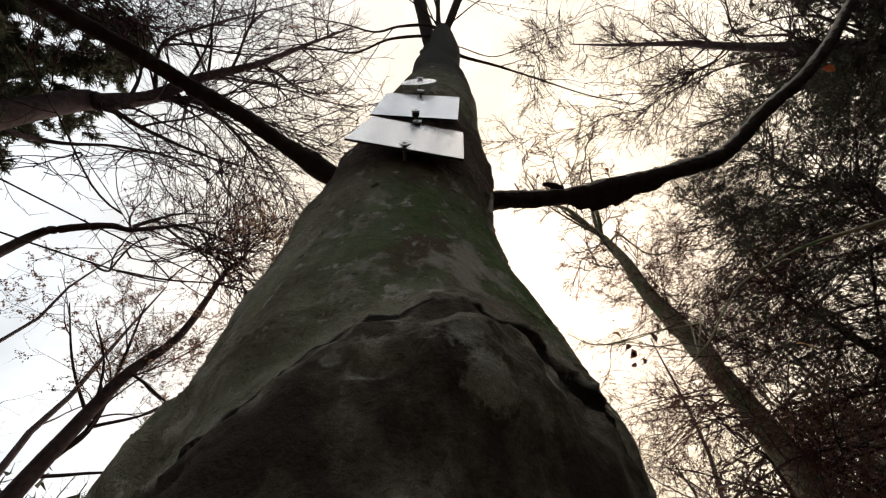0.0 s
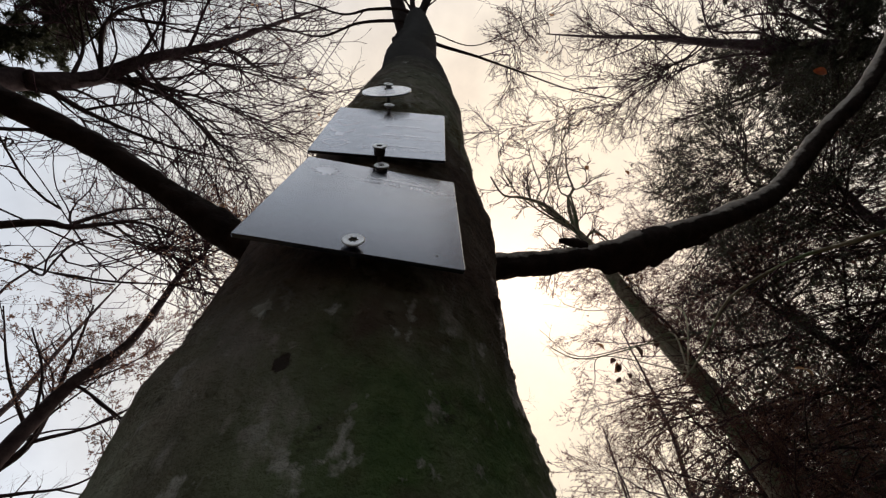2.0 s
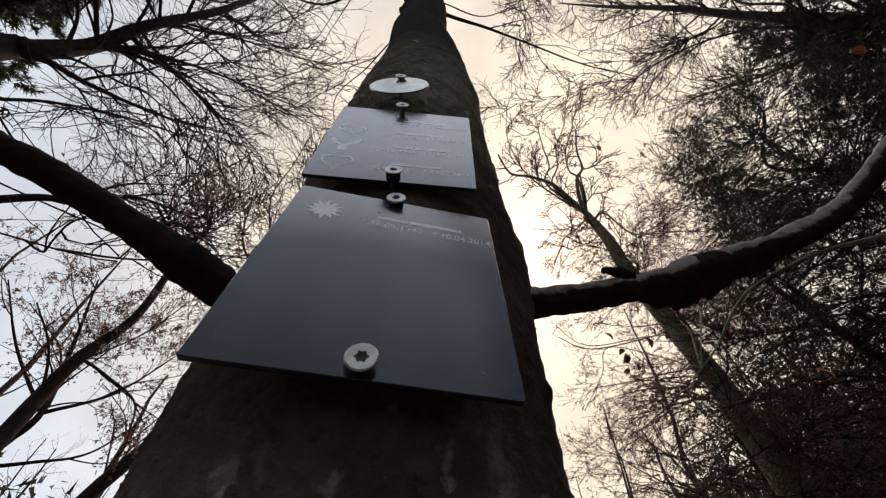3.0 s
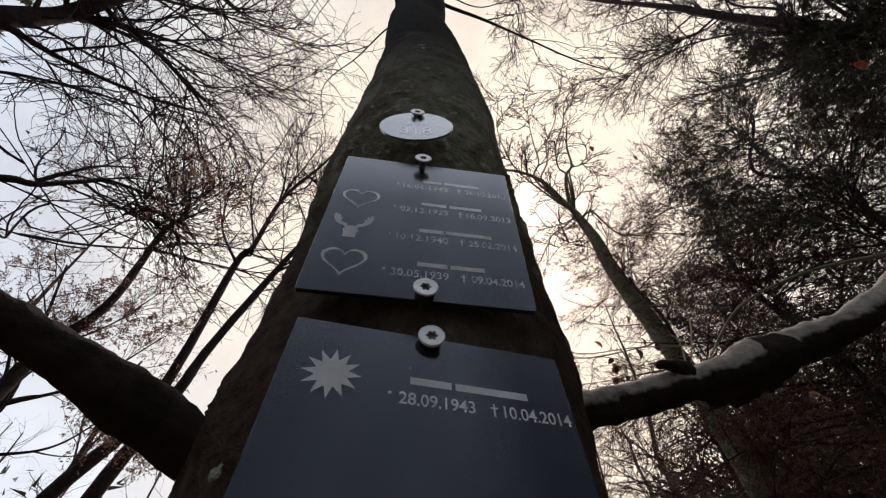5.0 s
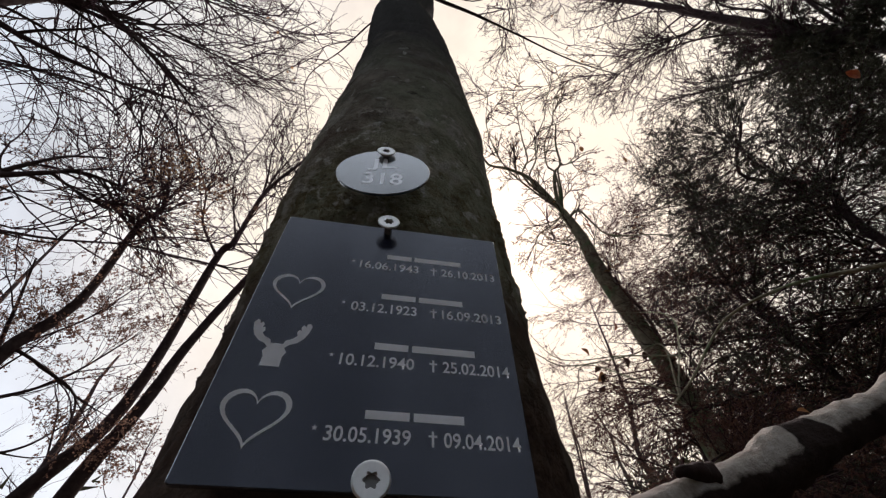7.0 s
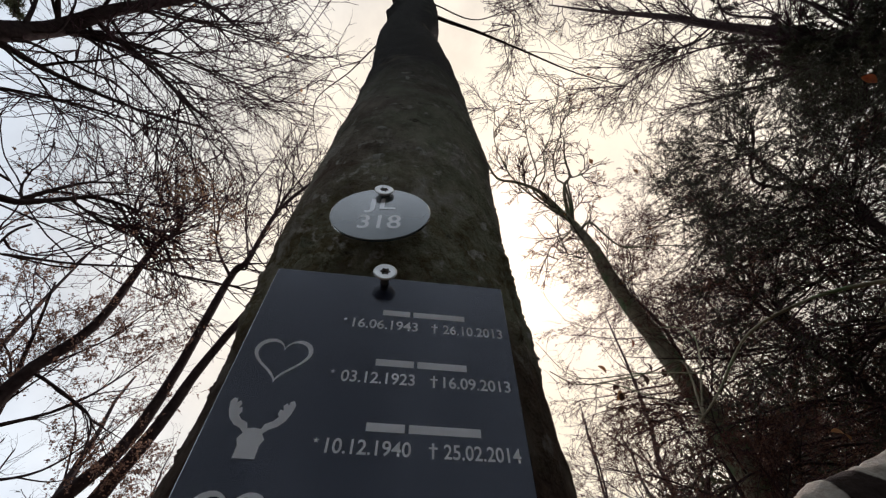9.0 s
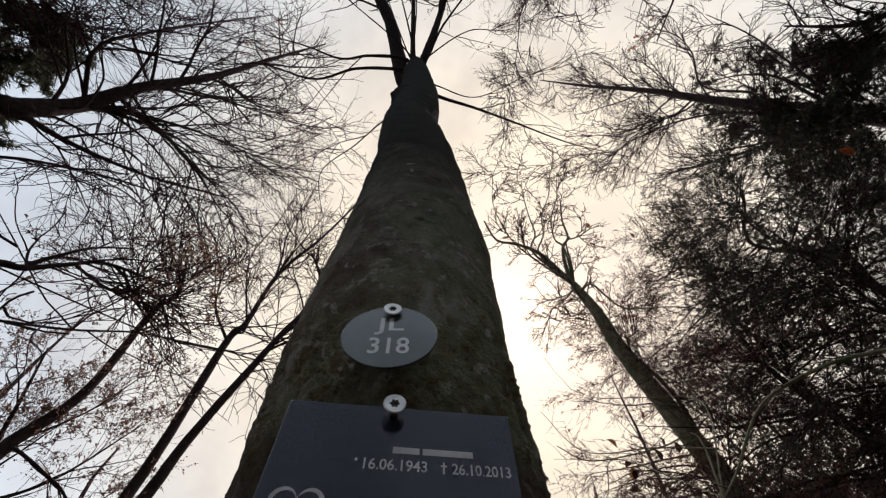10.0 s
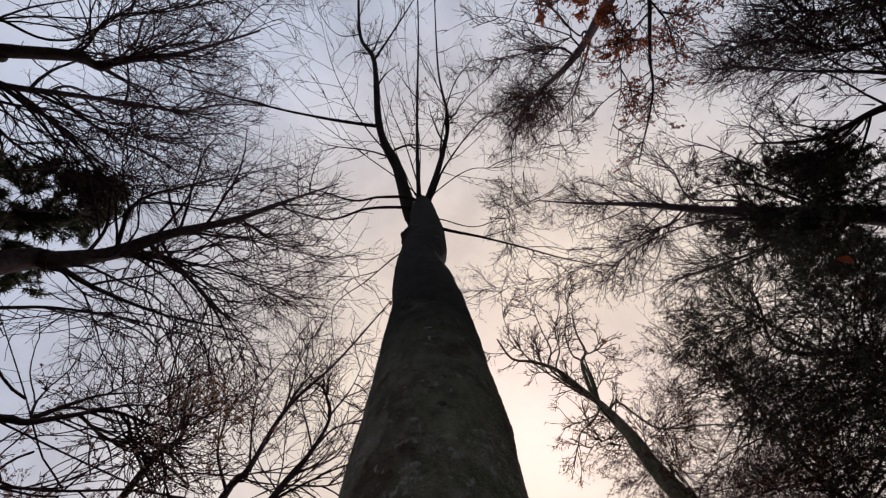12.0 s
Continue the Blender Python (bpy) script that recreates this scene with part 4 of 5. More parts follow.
# lower plaque with one entry
lower = tagged(new("memorial_plaque"), "dark blue-grey memorial plate with one entry", "plaque", "memorial plaques")
lower.matrix_basis = on_plate((0.0110, -0.0015, 1.5525), 6.5, -5.0, 0.6)
part("plate", rounded_plate(0.150, 0.179, 0.0030), PLATE, lower)
life_dates(lower, -0.0165, 0.0445, "28.09.1943", "10.04.2014")
name_bars(lower, -0.0115, 0.0560, (0.0215, 0.0390), 0.0043)
engraved("starburst", star(0.0145, 12, 0.55), lower, -0.0500, 0.0560, "white twelve-pointed star")
for x, z in ((0.004, 0.072), (0.056, -0.076), (-0.012, 0.066)):
    bm = bmesh.new()
    bmesh.ops.create_circle(bm, cap_ends=True, segments=10, radius=0.0011, matrix=Matrix.Rotation(radians(90), 4, "X"))
    ob = part("speck", bm, DARK_STEEL, lower, "small dark speck")
    ob.location = (x, FACE, z)

# oval number tag
tag = tagged(new("number_tag"), "oval blue-grey tree tag lettered JL 318 in white", "tag")
tag.matrix_basis = on_plate((-0.0080, -0.0180, 1.8950), -6.0, 1.0, 0.3)
part("plate", rounded_plate(0.0750, 0.0690, 0.0018, oval=True), TAG, tag)
FACE = -0.0011
engraved("letters", lettering("JL", 0.0150, 0.0235), tag, -0.0125, 0.0045, "", INK)
engraved("digits", lettering("318", 0.0165, 0.0310), tag, -0.0150, -0.0205, "", INK)

for loc, ln in (((0.001, -0.0130, 1.8345), 0.02), ((0.006, -0.0115, 1.6665), 0.02), ((0.010, -0.0150, 1.4725), 0.02), ((0.0110, -0.0010, 1.6390), 0.02), ((-0.008, -0.0235, 1.9215), 0.02)):
    screw(loc, ln, sleeve=0.0060 if 1.6 < loc[2] < 1.7 else 0.0)


# ---- the wood round about ----
def trunk_foot(points):
    """The path with its foot set on the ground, a little further out."""
    x, y, z = points[0]
    x2, y2, z2 = points[1]
    k = min(z / max(z2 - z, 0.5), 2.0) * 0.35
    bx, by = x + (x - x2) * k, y + (y - y2) * k
    return [(bx, by, -0.1), (bx * 0.7 + x * 0.3, by * 0.7 + y * 0.3, z * 0.45)] + list(points)


def bare_tree(label, mat, limbs, seed, counts, lengths, lift=0.02, leaves=0, leaf=None, leaf_size=(0.03, 0.06), twig=None, clumps=(), least=0.0050, foot=True, category="tree"):
    """limbs: (radius at foot, at tip, path); the first is the trunk."""
    rng = np.random.default_rng(seed)
    tree = tagged(new("tree"), label, category, "trees round the beech")
    ps, rs = [], []
    trunk_path = None
    for k, (r0, r1, pts) in enumerate(limbs):
        if k == 0 and foot:
            v, q, path, r = limb_mesh(trunk_foot(pts), r0 * 1.5, r1, 44, 14, 0.04, 0.3)
            trunk_path = path
            part("trunk", mesh_of("trunk", v, q), mat, tree)
            path, r = path[-24:], r[-24:]
        else:
            p0 = np.array(pts[0])
            if trunk_path is not None:
                d = np.linalg.norm(trunk_path - p0 - np.array([0, 0, -0.3]), axis=1)
                near = trunk_path[int(np.argmin(d))]
                if np.linalg.norm(near - p0) > 0.25:
                    pts = [tuple(near), tuple(near * 0.45 + p0 * 0.55 + np.array([0, 0, -0.1]))] + list(pts)
            v, q, path, r = limb_mesh(pts, r0, r1, 24, 9, 0.05)
            part("limb", mesh_of("limb", v, q), mat, tree)
        ps.append(path)
        rs.append(r)
    ps, rs = np.array(ps), np.array(rs)
    s1 = shoots(ps, rs, counts[0], rng, lengths[0], (24, 62), 14, 0.42, 0.6, 0.07, lift, 0.18, 0.62, least * 2.6)
    s2 = shoots(*s1, counts[1], rng, lengths[1], (26, 66), 10, 0.30, 0.55, 0.10, lift, 0.12, 0.62, least * 1.7)
    s3 = shoots(*s2, counts[2], rng, lengths[2], (28, 68), 6, 0.22, 0.5, 0.13, 0.0, 0.12, 0.68, least * 1.15)
    s4 = shoots(*s3, counts[3], rng, lengths[3], (30, 70), 4, 0.2, 0.4, 0.15, 0.0, 0.15, 0.8, least * 0.8)
    for path, r in zip(*s1):
        part("branch", mesh_of("branch", *tubes(path[None], r[None], 6)), mat, tree)
    v, q, t = join([tubes(*s2, 4), tubes(*s3, 3), tubes(*s4, 3)])
    part("twig_spray", mesh_of("twig_spray", v, q), twig or TWIG, tree, "dense fine leafless twigs", "stuff")
    if leaves:
        sets = [blades(s4[0], leaves, rng, leaf_size, 0.32, 0.85)]
        for centre, wide, count in clumps:
            near = np.linalg.norm(s4[0][:, 1] - np.array(centre), axis=1) < wide
            if near.sum() > 2:
                sets.append(blades(s4[0][near], count, rng, leaf_size, 0.36, 0.85))
            if len(sets) > 1:
                v, q = sets.pop()
                part("leaf_clump", mesh_of("leaf_clump", v, q, smooth=False), LEAF, tree, "clump of orange-brown leaves", "stuff")
        v, q, t = join(sets)
        part("leaves", mesh_of("leaves", v, q, smooth=False), leaf, tree, "sparse dry leaves", "stuff")
    return tree


WIDE = ((1.2, 3.0), (0.7, 1.9), (0.35, 1.0), (0.12, 0.4))
bare_tree("grey beech with a wide fan of bare twigs", TREE_BARK, [
    (0.165, 0.02, [(-6.25, 1.53, 7.55), (-5.91, 1.60, 8.07), (-5.58, 1.63, 8.80), (-5.03, 1.39, 9.52), (-4.34, 1.24, 10.85), (-3.81, 0.96, 13.09), (-3.27, 0.68, 16.31)]),
    (0.070, 0.012, [(-5.58, 1.63, 8.80), (-5.04, 1.92, 9.47), (-4.34, 2.74, 9.49), (-3.75, 3.29, 9.02)]),
    (0.050, 0.010, [(-5.06, 1.88, 9.50), (-4.55, 2.23, 10.17), (-3.99, 2.71, 10.79), (-2.41, 3.59, 11.57)]),
    (0.060, 0.010, [(-5.60, 1.57, 8.90), (-5.51, 0.80, 9.36), (-4.95, 0.49, 10.05), (-4.58, 0.29, 11.46), (-4.21, 0.03, 14.35)]),
    (0.055, 0.010, [(-5.89, 1.68, 8.03), (-5.47, 2.18, 8.32), (-4.84, 2.89, 9.03), (-3.97, 3.49, 9.84)]),
    (0.040, 0.008, [(-4.85, 1.31, 9.77), (-4.29, 1.63, 10.70), (-3.69, 2.10, 11.81), (-2.60, 2.72, 13.37)]),
    (0.040, 0.008, [(-5.33, 1.74, 8.98), (-4.96, 2.30, 9.30), (-4.47, 2.90, 9.11), (-3.80, 3.65, 8.38)]),
    (0.050, 0.010, [(-6.20, 1.98, 7.00), (-5.95, 2.07, 7.17), (-5.66, 2.25, 7.68), (-5.09, 2.69, 8.37), (-4.29, 3.28, 8.94)]),
    (0.035, 0.008, [(-5.70, 1.60, 8.35), (-5.73, 1.17, 8.92), (-5.76, 0.49, 9.20), (-5.72, -0.23, 9.82)]),
    (0.012, 0.005, [(-3.44, 3.03, 4.99), (-3.80, 2.78, 5.29), (-4.30, 2.44, 5.72), (-4.82, 2.15, 6.15), (-5.36, 1.94, 6.60)]),
    (0.012, 0.005, [(-2.92, 3.98, 5.98), (-3.40, 3.74, 6.71), (-3.98, 3.33, 7.45), (-4.62, 2.86, 8.22), (-5.27, 2.13, 8.70)]),
    (0.045, 0.010, [(-5.36, 1.78, 9.1), (-4.87, 2.06, 9.45), (-4.67, 2.37, 9.58), (-4.44, 2.74, 9.68), (-4.25, 3.08, 9.74), (-3.98, 3.28, 9.89)]),
    (0.034, 0.008, [(-5.11, 1.95, 9.35), (-4.75, 2.1, 9.87), (-4.19, 2.12, 10.47), (-3.92, 2.28, 10.86), (-2.92, 2.59, 11.44)]),
    (0.030, 0.007, [(-4.71, 2.26, 9.52), (-4.59, 2.51, 9.77), (-4.27, 2.9, 10.07), (-3.78, 3.13, 10.48), (-2.49, 3.33, 11.1)]),
    (0.030, 0.007, [(-4.66, 2.26, 9.43), (-4.38, 2.6, 9.41), (-4.21, 2.93, 9.32), (-4.13, 3.31, 9.14), (-4.12, 3.67, 8.9)]),
    (0.030, 0.007, [(-5.63, 1.79, 8.37), (-5.28, 2.16, 8.64), (-5.03, 2.37, 8.85), (-4.89, 2.63, 8.95), (-4.65, 2.95, 9.08), (-4.25, 3.75, 9.04)]),
    (0.032, 0.007, [(-4.78, 1.48, 10.03), (-4.6, 1.75, 10.36), (-4.11, 2.28, 10.75), (-3.7, 2.58, 11.12), (-3.1, 2.86, 11.52)]),
    (0.030, 0.007, [(-4.44, 1.24, 10.48), (-4.05, 1.41, 10.97), (-3.79, 1.75, 11.35), (-3.23, 1.99, 11.81), (-2.58, 2.09, 12.29)]),
    (0.026, 0.007, [(-5.4, 1.73, 9.34), (-4.94, 1.78, 9.82), (-4.54, 1.73, 10.25), (-3.99, 1.68, 10.7), (-3.46, 1.81, 11.06), (-2.75, 2.1, 11.4)]),
    (0.030, 0.007, [(-5.4, 1.61, 8.61), (-5.32, 1.37, 8.92), (-5.33, 1.15, 9.14), (-5.42, 0.78, 9.31), (-5.32, 0.4, 9.61)]),
    (0.024, 0.007, [(-5.77, 1.78, 7.99), (-5.69, 2.04, 8.1), (-5.57, 2.28, 8.26), (-5.25, 2.46, 8.58), (-4.87, 2.75, 8.87)]),
], 11, (140, 640, 2000, 1900), WIDE, least=0.0058)
bare_tree("tall beech whose bare limbs reach over", TREE_BARK, [
    (0.130, 0.02, [(-7.72, -1.64, 9.00), (-7.41, -1.68, 9.23), (-6.87, -1.82, 10.04), (-6.68, -1.72, 10.46), (-6.23, -1.89, 10.39), (-5.68, -2.36, 11.64), (-4.73, -3.38, 13.40)]),
    (0.085, 0.015, [(-7.58, -1.14, 9.32), (-7.28, -1.14, 10.06), (-6.97, -1.19, 11.93), (-6.58, -1.15, 12.80), (-6.11, -1.55, 14.24), (-5.63, -1.83, 16.94)]),
    (0.040, 0.01, [(-7.21, -2.13, 9.10), (-6.84, -1.96, 9.46), (-6.36, -2.19, 9.85), (-5.59, -3.07, 10.32)]),
    (0.040, 0.01, [(-7.51, -0.85, 9.20), (-7.11, -0.78, 10.05), (-6.82, -0.48, 10.76), (-6.42, -0.45, 12.01)]),
    (0.040, 0.01, [(-7.52, -0.36, 9.13), (-7.22, 0.03, 9.35), (-6.89, 0.39, 9.99), (-6.35, 0.63, 10.77)]),
    (0.040, 0.01, [(-6.72, -2.00, 10.14), (-6.13, -2.58, 10.13), (-5.44, -2.92, 10.73), (-4.54, -3.66, 11.73)]),
], 12, (130, 640, 2200, 2100), WIDE, least=0.0056)
bare_tree("slender tree with low bare limbs", TREE_BARK, [
    (0.050, 0.012, [(-5.05, 2.55, 4.93), (-4.65, 2.45, 5.18), (-4.17, 2.45, 5.33), (-3.99, 2.54, 5.41), (-3.79, 2.64, 5.68), (-3.56, 2.75, 5.93), (-3.05, 3.13, 6.09)]),
    (0.030, 0.008, [(-3.99, 2.53, 5.47), (-3.87, 2.53, 5.66), (-3.71, 2.58, 5.98), (-3.46, 2.71, 6.26)]),
    (0.020, 0.006, [(-3.76, 2.67, 5.73), (-3.55, 2.91, 5.73), (-3.20, 3.12, 5.73)]),
], 13, (18, 80, 240, 500), ((0.5, 1.6), (0.4, 1.1), (0.2, 0.6), (0.1, 0.35)), leaves=1800, leaf=LEAF_DULL, leaf_size=(0.022, 0.042))
bare_tree("thin tree still holding small brown leaves", TREE_BARK, [
    (0.080, 0.018, [(-4.06, 4.21, 3.72), (-3.96, 4.17, 4.49), (-3.75, 4.22, 5.30), (-3.76, 4.10, 6.73), (-3.57, 4.00, 7.09), (-3.73, 3.73, 7.78)]),
    (0.03, 0.008, [(-3.57, 4.00, 7.09), (-3.73, 3.59, 7.56), (-3.88, 3.29, 8.11)]),
    (0.03, 0.008, [(-3.78, 4.08, 6.55), (-4.08, 3.67, 6.70), (-4.27, 3.31, 6.80)]),
    (0.03, 0.008, [(-3.96, 4.17, 4.49), (-3.56, 4.38, 4.35), (-3.23, 4.51, 4.15), (-3.06, 4.50, 3.74)]),
    (0.03, 0.008, [(-4.02, 4.18, 3.97), (-4.11, 3.89, 4.41), (-4.31, 3.51, 4.74)]),
], 14, (22, 80, 260, 1300), ((0.5, 1.2), (0.35, 0.9), (0.2, 0.6), (0.1, 0.35)), leaves=9000, leaf=LEAF_DULL, leaf_size=(0.020, 0.040), least=0.0022,
   clumps=[((-3.47, 3.95, 7.26), 0.75, 1500), ((-3.38, 4.14, 6.22), 0.7, 800)])
bare_tree("slim beech dotted with small russet leaves", TREE_BARK, [
    (0.060, 0.012, [(-5.08, 5.31, 3.70), (-4.77, 5.19, 4.35), (-4.82, 4.87, 5.19), (-4.94, 4.46, 6.17)]),
    (0.028, 0.008, [(-4.77, 5.19, 4.35), (-5.23, 4.59, 4.93), (-5.57, 4.01, 5.59)]),
    (0.028, 0.008, [(-4.77, 5.19, 4.35), (-4.25, 5.49, 4.91), (-3.78, 5.70, 5.95)]),
    (0.028, 0.008, [(-4.83, 5.00, 4.91), (-4.37, 5.27, 5.77), (-4.07, 5.38, 6.69)]),
    (0.028, 0.008, [(-5.08, 5.31, 3.70), (-4.69, 5.52, 3.88), (-4.23, 5.76, 4.15), (-3.85, 5.89, 4.82)]),
], 23, (24, 90, 300, 1500), ((0.6, 1.5), (0.4, 1.0), (0.25, 0.7), (0.1, 0.35)), leaves=11000, leaf=LEAF_DULL, leaf_size=(0.020, 0.040), least=0.0024)
bare_tree("leaning young tree with a bare top", TREE_BARK, [
    (0.085, 0.016, [(-3.90, 5.65, 3.40), (-3.34, 5.65, 4.75), (-3.16, 5.35, 7.50), (-2.96, 5.23, 7.91), (-2.68, 4.81, 9.16), (-1.97, 4.48, 10.61), (-1.06, 4.04, 13.55)]),
    (0.030, 0.008, [(-2.95, 5.24, 7.89), (-3.35, 4.65, 9.26), (-3.25, 4.48, 10.82), (-3.20, 4.27, 12.28)]),
    (0.030, 0.008, [(-3.12, 5.26, 7.43), (-3.55, 5.00, 8.03), (-3.67, 4.67, 8.61), (-4.01, 4.28, 9.23)]),
    (0.022, 0.006, [(-2.68, 4.81, 9.16), (-2.28, 4.78, 9.78), (-2.18, 4.72, 10.95), (-1.59, 4.72, 11.63)]),
], 15, (36, 150, 480, 500), ((0.7, 2.2), (0.5, 1.3), (0.2, 0.7), (0.1, 0.3)))
bare_tree("bent grey stem with bare side limbs", TREE_BARK, [
    (0.085, 0.016, [(-3.29, 5.44, 3.35), (-2.93, 5.30, 4.57), (-2.73, 5.18, 5.46), (-2.13, 4.95, 7.26), (-1.86, 4.84, 7.92), (-1.69, 4.58, 8.61), (-1.99, 4.26, 9.15)]),
    (0.028, 0.008, [(-1.86, 4.84, 7.92), (-1.61, 4.82, 8.52), (-1.10, 4.74, 8.70)]),
    (0.028, 0.008, [(-2.13, 4.95, 7.26), (-1.44, 5.07, 7.42), (-0.93, 5.08, 7.70)]),
    (0.024, 0.006, [(-1.69, 4.58, 8.61), (-1.44, 4.45, 9.30), (-1.35, 4.38, 10.12)]),
], 16, (34, 140, 440, 500), ((0.7, 2.0), (0.5, 1.2), (0.2, 0.7), (0.1, 0.3)))
bare_tree("beech with russet leaves on its limbs", TREE_BARK, [
    (0.190, 0.03, [(4.22, -5.13, 11.52), (4.24, -4.56, 12.94), (4.30, -3.74, 15.58), (4.20, -3.02, 21.21), (4.46, -1.38, 25.07)]),
    (0.040, 0.008, [(4.28, -4.23, 13.84), (4.65, -3.25, 15.58), (4.75, -2.65, 17.07), (4.47, -2.52, 21.04)]),
    (0.045, 0.008, [(4.18, -3.22, 19.20), (3.68, -3.39, 28.74), (2.55, -4.15, 58.08)]),
    (0.045, 0.008, [(3.92, -4.17, 15.74), (3.28, -4.49, 17.94), (2.18, -4.83, 21.18), (0.59, -5.10, 27.16)]),
    (0.045, 0.008, [(4.00, -4.23, 14.42), (2.93, -5.10, 14.56), (1.89, -5.61, 14.56)]),
    (0.030, 0.006, [(4.20, -3.02, 21.21), (4.58, -1.27, 21.46), (4.37, 0.62, 21.45)]),
    (0.035, 0.006, [(4.58, -3.86, 12.97), (4.87, -2.61, 12.84), (5.07, -1.37, 13.53)]),
    (0.030, 0.006, [(4.20, -3.02, 21.21), (4.42, -1.53, 29.94), (3.59, 1.79, 39.27)]),
    (0.026, 0.006, [(4.46, -1.38, 25.07), (3.98, 0.92, 21.45), (2.71, 2.30, 16.40)]),
    (0.026, 0.006, [(4.25, -3.13, 18.52), (4.62, -1.54, 16.90), (4.47, -0.12, 16.15)]),
    (0.030, 0.006, [(3.85, -4.39, 15.02), (2.85, -5.03, 16.33), (1.43, -5.44, 17.41), (0.07, -5.44, 19.74)]),
], 17, (190, 980, 3300, 3200), ((0.9, 2.3), (0.5, 1.4), (0.3, 0.8), (0.1, 0.35)), leaves=3200, leaf=LEAF, least=0.0076)
bare_tree("limb crowded with dry brown leaves", TREE_BARK, [
    (0.050, 0.012, [(3.21, -4.92, 10.57), (3.28, -4.74, 11.54), (3.24, -4.65, 12.84), (2.80, -4.71, 13.89)]),
    (0.020, 0.006, [(3.28, -4.74, 11.54), (2.92, -4.87, 12.83), (2.41, -5.05, 13.75)]),
    (0.020, 0.006, [(3.21, -4.92, 10.57), (3.55, -4.39, 10.90), (3.89, -3.77, 10.88), (4.07, -3.38, 11.39)]),
    (0.020, 0.006, [(3.28, -4.74, 11.54), (3.48, -4.45, 12.26), (3.63, -4.04, 12.89)]),
], 22, (30, 160, 500, 900), ((0.3, 0.8), (0.2, 0.5), (0.1, 0.3), (0.08, 0.2)), leaves=7000, leaf=LEAF_RED, leaf_size=(0.05, 0.09))
bare_tree("leafy limb hung with russet and brown leaves", TREE_BARK, [
    (0.050, 0.012, [(3.68, -3.99, 9.68), (3.85, -3.50, 9.83), (4.19, -2.64, 10.17), (4.31, -1.88, 10.04), (4.27, -0.55, 10.08)]),
    (0.020, 0.006, [(3.95, -3.37, 9.98), (4.00, -3.13, 10.90), (4.21, -2.60, 11.57)]),
    (0.020, 0.006, [(3.85, -3.50, 9.83), (4.07, -3.04, 9.50), (4.33, -2.36, 9.37)]),
], 18, (26, 110, 360, 600), ((0.3, 0.9), (0.2, 0.6), (0.15, 0.4), (0.08, 0.25)), leaves=2000, leaf=LEAF_RED, leaf_size=(0.04, 0.07))
bare_tree("dark tree with a straight stem and bare top", TREE_BARK, [
    (0.140, 0.018, [(6.96, 0.06, 7.57), (6.56, 0.17, 8.76), (6.14, 0.34, 10.41), (5.52, 0.44, 12.18), (4.87, 0.69, 14.43), (4.28, 0.96, 17.72)]),
    (0.040, 0.008, [(6.36, 0.07, 9.93), (6.06, 0.12, 10.96), (5.77, -0.50, 11.36), (5.55, -0.90, 12.10)]),
    (0.050, 0.008, [(6.55, 0.25, 8.73), (6.01, 0.57, 10.15), (5.46, 1.23, 11.24), (4.79, 2.10, 11.67)]),
    (0.060, 0.008, [(6.85, 0.22, 8.01), (6.51, 0.59, 8.59), (6.08, 1.19, 9.23), (5.49, 2.03, 10.30)]),
    (0.050, 0.008, [(6.77, -0.00, 8.47), (6.57, -0.39, 9.19), (6.35, -0.92, 10.55), (6.10, -1.28, 11.92)]),
    (0.020, 0.004, [(5.56, 0.80, 10.82), (4.84, 1.50, 11.34), (3.59, 2.66, 12.43), (1.39, 3.61, 13.68)]),
], 19, (130, 700, 2600, 2800), ((0.6, 1.9), (0.4, 1.1), (0.2, 0.6), (0.1, 0.35)))
bare_tree("bare tree beyond with upswept limbs", TREE_BARK, [
    (0.100, 0.015, [(7.47, -1.62, 7.90), (7.16, -1.64, 8.20), (6.73, -1.16, 8.76), (6.23, -1.06, 9.65)]),
    (0.060, 0.010, [(7.15, -2.17, 8.34), (6.66, -2.43, 9.61), (6.16, -2.65, 10.47)]),
    (0.050, 0.010, [(7.00, -2.66, 8.34), (6.71, -2.59, 8.84), (6.26, -2.93, 9.56), (5.92, -2.96, 10.58)]),
    (0.040, 0.010, [(6.70, -3.18, 8.29), (6.36, -3.22, 8.96), (5.89, -3.50, 9.93)]),
], 20, (120, 620, 2300, 2600), ((0.6, 1.8), (0.4, 1.1), (0.2, 0.6), (0.1, 0.35)))
